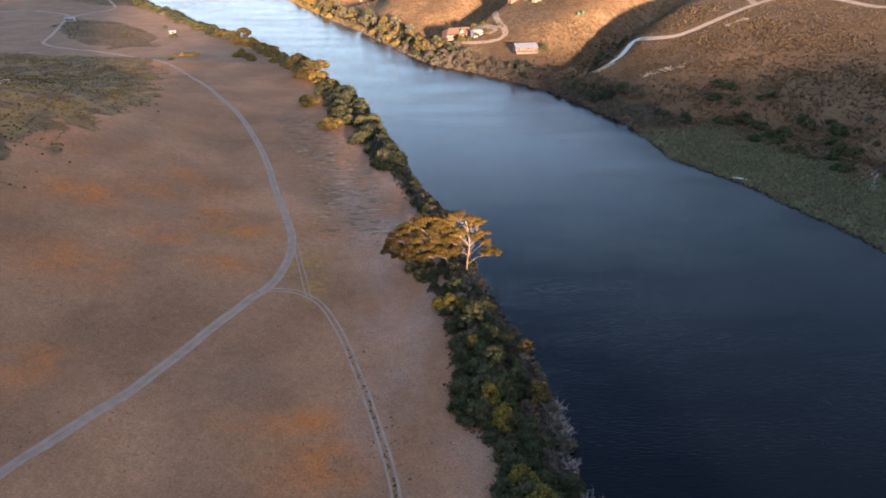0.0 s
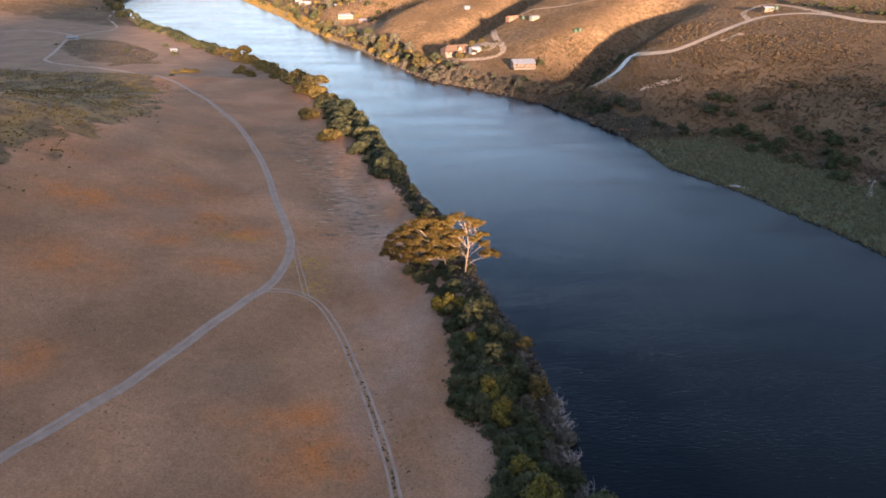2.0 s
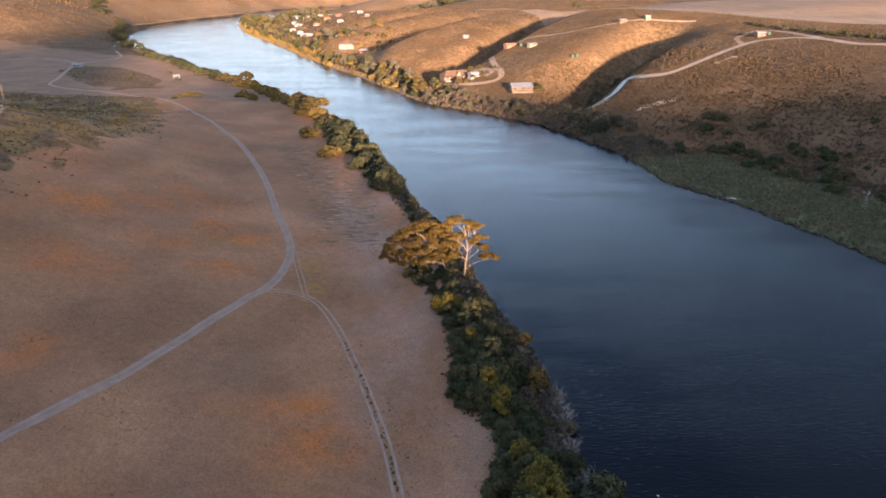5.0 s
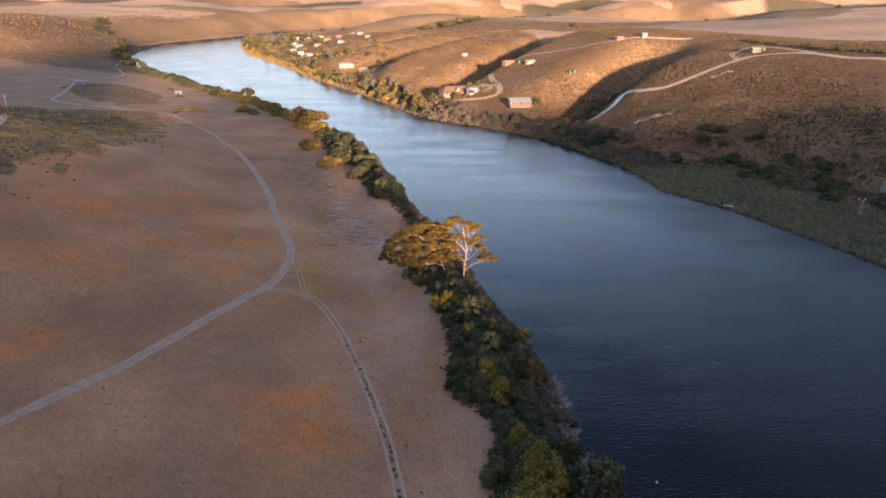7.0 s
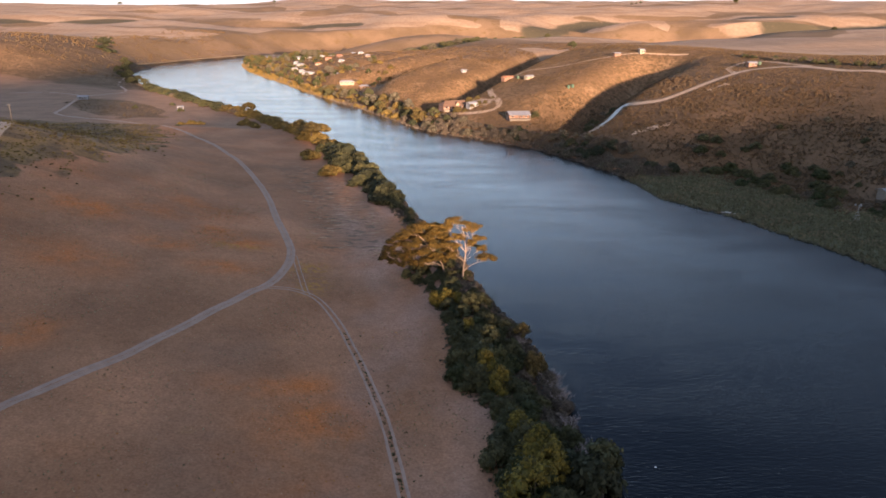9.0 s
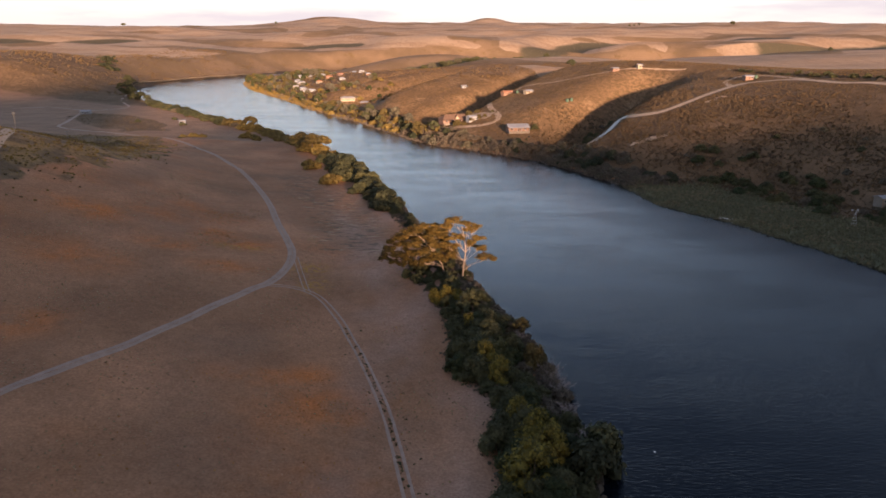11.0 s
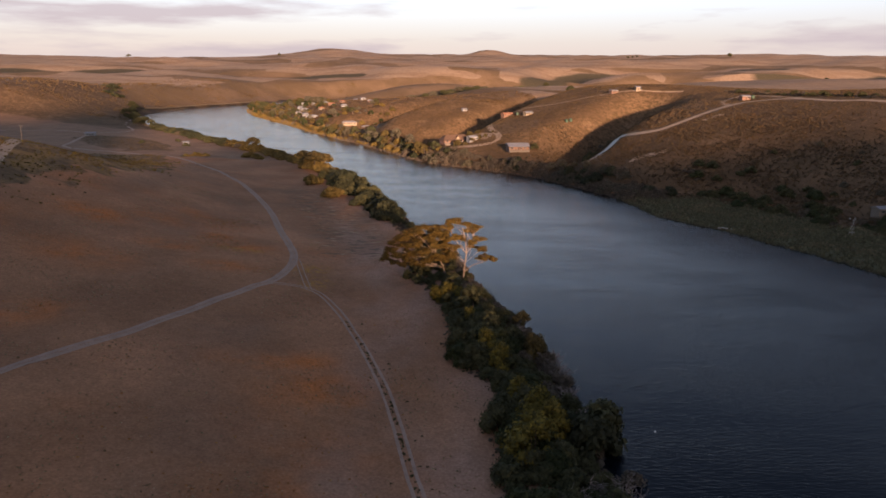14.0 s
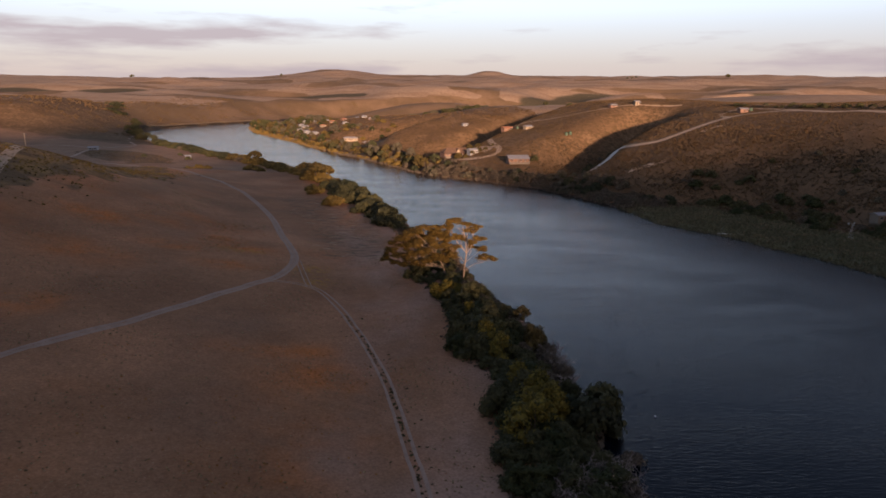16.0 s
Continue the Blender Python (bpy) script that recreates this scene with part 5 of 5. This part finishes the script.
VILLAGE = [(-119, 662, 14, 17, 7, CREAM, TIN), (-98, 662, 22, 12, 7, BRICK, TIN), (-146, 780, 10, 20, 8, WHITEWASH, TIN_WHITE), (-203, 868, 10, 18, 9, WHITEWASH, TIN_WHITE), (-222, 917, 25, 9, 6, WHITEWASH, TIN), (-271, 1206, 20, 27, 10, WHITEWASH, TIN_WHITE),
           (-238, 1184, 30, 19, 8, WHITEWASH, TIN_WHITE), (-172, 1010, 20, 10, 6, WHITEWASH, TIN), (-246, 1030, 35, 13, 7, WHITEWASH, TIN), (-242, 964, 15, 10, 6, CREAM, TIN), (-153, 1143, 20, 10, 6, WHITEWASH, TIN), (-107, 938, 30, 8, 5, CREAM, TIN), (-205, 1085, 12, 12, 7, BRICK, ROOF_RED),
           (-190, 1120, 40, 10, 6, BRICK, ROOF_RED), (-296, 1262, 40, 12, 7, CREAM, TIN), (-222, 1250, 10, 14, 7, WHITEWASH, TIN), (-176, 1225, 30, 10, 6, WHITEWASH, TIN), (-210, 1000, 35, 9, 6, CREAM, ROOF_RED), (-132, 1060, 15, 9, 6, BRICK, TIN), (-262, 1085, 20, 12, 7, WHITEWASH, TIN)]
for x, y, tn, w, d, wm, rm in VILLAGE:
    tint = "white" if wm is WHITEWASH else "cream"
    tagged(house("village_house", "%s riverside village house with a %s roof" % (tint, "rusty red" if rm is ROOF_RED else "pale tin"), x, y, tn, w, d, 2.7, wm, rm, 1.5, False, 4, True), group="village houses")
for k in range(260):
    y = rnd.uniform(640, 1330)
    x = along(RIGHT_BANK, y) + 12 + 130 * rnd.random() ** 1.4
    if all(abs(x - v[0]) > 8 + v[3] / 2 or y > v[1] + 6 or y < v[1] - 26 for v in VILLAGE):
        s = rnd.uniform(0.7, 1.5)
        plant(rnd.choice(["tree_gum", "tree_olive", "tree_dark", "tree_grey", "olive", "ochre", "dry"]), x, y, s, s)
for k in range(130):
    t = rnd.random()
    s = rnd.uniform(1.0, 2.3)
    x = -270 + 560 * t ** 1.2
    plant(rnd.choice(["tree_grey", "tree_dark", "deep"]), x + rnd.uniform(-10, 10), float(np.interp(x, [-290, -156, -29, 150, 420], [1340, 1330, 1450, 1640, 1960])) + rnd.uniform(-26, 26), s * 1.4, s)
for k in range(40):
    s = rnd.uniform(1.3, 2.4)
    plant(rnd.choice(["tree_olive", "tree_dark", "tree_grey"]), rnd.uniform(-330, -215), rnd.uniform(1290, 1375), s, s)
for k in range(14):
    plant(rnd.choice(["olive", "green", "tree_olive"]), rnd.uniform(-14, 40), rnd.uniform(345, 392) if k % 2 else rnd.uniform(330, 350), rnd.uniform(0.5, 0.9))
house("flats_shed", "small white shed on the river flats", -357, 492, 10, 9, 5, 2.6, WHITEWASH, TIN_WHITE, 1.0, False, 2)
house("flats_shed", "tiny pale shed near the far bushes", -242, 436, 30, 5, 3.5, 2.2, WHITEWASH, TIN, 0.8, False, 2)
house("reed_shed", "grey shed among dark bushes behind the reeds", 190, 92, 10, 7, 5, 2.8, WOOD, TIN, 0.8, False, 2)


# ---- poles, windpump, jetty, float, tanks ----
def power_pole(x, y, h, label):
    ob = tagged(new("power_pole"), label, "pole", "power poles")
    part("post", Soup().tube([(0, 0, -0.8), (0, 0, h * 0.5), (0, 0, h)], [0.17, 0.15, 0.12], 8), WOOD, ob)
    part("crossarm", Soup().box(-1.1, -0.19, h - 0.7, 1.1, -0.09, h - 0.55), WOOD, ob)
    for k in (-0.95, 0.0, 0.95):
        part("insulator", Soup().tube([(k, -0.14, h - 0.55), (k, -0.14, h - 0.42), (k, -0.14, h - 0.3)], [0.05, 0.08, 0.03], 6), METAL, ob)
    ob.matrix_basis = sit(x, y, 20)
    return ob


power_pole(-216.5, 141, 9.5, "weathered wooden power pole on the knoll")
power_pole(-256, 262, 9.5, "weathered wooden power pole farther along the line")


def windpump(x, y):
    ob = tagged(new("windpump"), "steel windpump on a lattice tower by the reeds", "windpump")
    h = 8.5
    for sx in (-1, 1):
        for sy in (-1, 1):
            part("leg", Soup().tube([(sx * 1.1, sy * 1.1, -0.4), (sx * 0.6, sy * 0.6, h * 0.5), (sx * 0.12, sy * 0.12, h)], [0.06, 0.05, 0.04], 5), METAL, ob)
    for i in range(1, 5):
        q, z = 1.1 - 0.2 * i, h * i / 5
        part("brace", Soup().box(-q, -q - 0.03, z, q, -q + 0.03, z + 0.06).box(-q, q - 0.03, z, q, q + 0.03, z + 0.06).box(-q - 0.03, -q + 0.03, z, -q + 0.03, q - 0.03, z + 0.06).box(q - 0.03, -q + 0.03, z, q + 0.03, q - 0.03, z + 0.06), METAL, ob)
    wheel = part("wheel", Soup().tube([(0, -0.75, h + 0.3), (0, -0.2, h + 0.3), (0, 0.5, h + 0.3)], [0.09, 0.12, 0.08], 8), METAL, ob)
    for k in range(14):
        a = 6.2832 * k / 14
        b = a + 0.27
        v = [(0.35 * math.cos(a), -0.7, h + 0.3 + 0.35 * math.sin(a)), (0.35 * math.cos(b), -0.66, h + 0.3 + 0.35 * math.sin(b)), (1.25 * math.cos(b), -0.6, h + 0.3 + 1.25 * math.sin(b)), (1.25 * math.cos(a), -0.75, h + 0.3 + 1.25 * math.sin(a))]
        v += [(p[0], p[1] + 0.02, p[2]) for p in v]
        part("blade", Soup().add(v, [(0, 1, 2, 3), (7, 6, 5, 4), (0, 4, 5, 1), (1, 5, 6, 2), (2, 6, 7, 3), (3, 7, 4, 0)]), METAL, wheel)
    part("tail_vane", Soup().box(-0.02, 0.5, h + 0.27, 0.02, 1.6, h + 0.33).box(-0.02, 1.6, h - 0.1, 0.02, 2.6, h + 0.75), METAL, ob)
    ob.matrix_basis = sit(x, y, 30, 0.75)


windpump(160, 63)


def jetty(x, y, turn):
    ob = tagged(new("jetty"), "small pale wooden landing stage at the reeds' edge", "jetty")
    for i in range(14):
        part("plank", Soup().box(-1.0, -3.6 + 0.44 * i, 0.55, 1.0, -3.6 + 0.44 * i + 0.4, 0.61), CONCRETE, ob)
    for sx in (-0.85, 0.85):
        part("beam", Soup().box(sx - 0.08, -3.7, 0.38, sx + 0.08, 2.7, 0.55), WOOD, ob)
        for py in (-3.3, -0.5, 2.3):
            part("pile", Soup().tube([(sx, py, -3.2), (sx, py, -0.5), (sx, py, 0.38)], [0.11, 0.11, 0.11], 7), WOOD, ob)
    ob.matrix_basis = pose(x, y, 0, 0, 0, turn)


jetty(115.5, 80.5, 70)

buoy = tagged(new("buoy"), "small white mooring float on the dark water", "buoy")
part("float", Soup().tube([(0, 0, -0.35), (0, 0, -0.25), (0, 0, 0.0), (0, 0, 0.25), (0, 0, 0.36)], [0.12, 0.34, 0.42, 0.32, 0.1], 12), FLOAT_WHITE, buoy, shade=True)
part("ring", Soup().tube([(-0.1, 0, 0.36), (-0.08, 0, 0.5), (0.08, 0, 0.5), (0.1, 0, 0.36)], [0.025, 0.025, 0.025, 0.025], 6), METAL, buoy)
buoy.matrix_basis = pose(32.0, -95.6, 0.02) @ Matrix.Diagonal((0.5, 0.5, 0.5, 1))


def water_tank(x, y, label):
    ob = tagged(new("water_tank"), label, "tank", "green water tanks")
    part("barrel", Soup().tube([(0, 0, -0.3), (0, 0, 0.1), (0, 0, 1.9), (0, 0, 2.2), (0, 0, 2.35)], [1.15, 1.2, 1.2, 0.9, 0.35], 18), GREEN_PLASTIC, ob)
    part("lid", Soup().tube([(0, 0, 2.33), (0, 0, 2.4), (0, 0, 2.45)], [0.33, 0.33, 0.2], 12), GREEN_PLASTIC, ob)
    ob.matrix_basis = sit(x, y)


water_tank(92, 336, "green plastic water tank on the scrubby slope")
water_tank(95.5, 338, "green plastic water tank on the scrubby slope")
water_tank(61, 405, "green plastic water tank beside hillside houses")
water_tank(213.5, 287, "green plastic water tank beside the hilltop hut")

# lone trees and windbreaks on the far skyline
for x, y, s in ((1500, 3500, 3.2), (960, 3450, 1.8), (985, 3460, 1.5), (1010, 3470, 1.8), (-1700, 3700, 2.8), (-880, 3700, 2.2), (1150, 1900, 2.0), (620, 1500, 1.6), (180, 800, 1.6), (-30, 690, 1.4), (250, 1500, 1.8)):
    plant("tree_dark", x, y, s * 1.2, s)
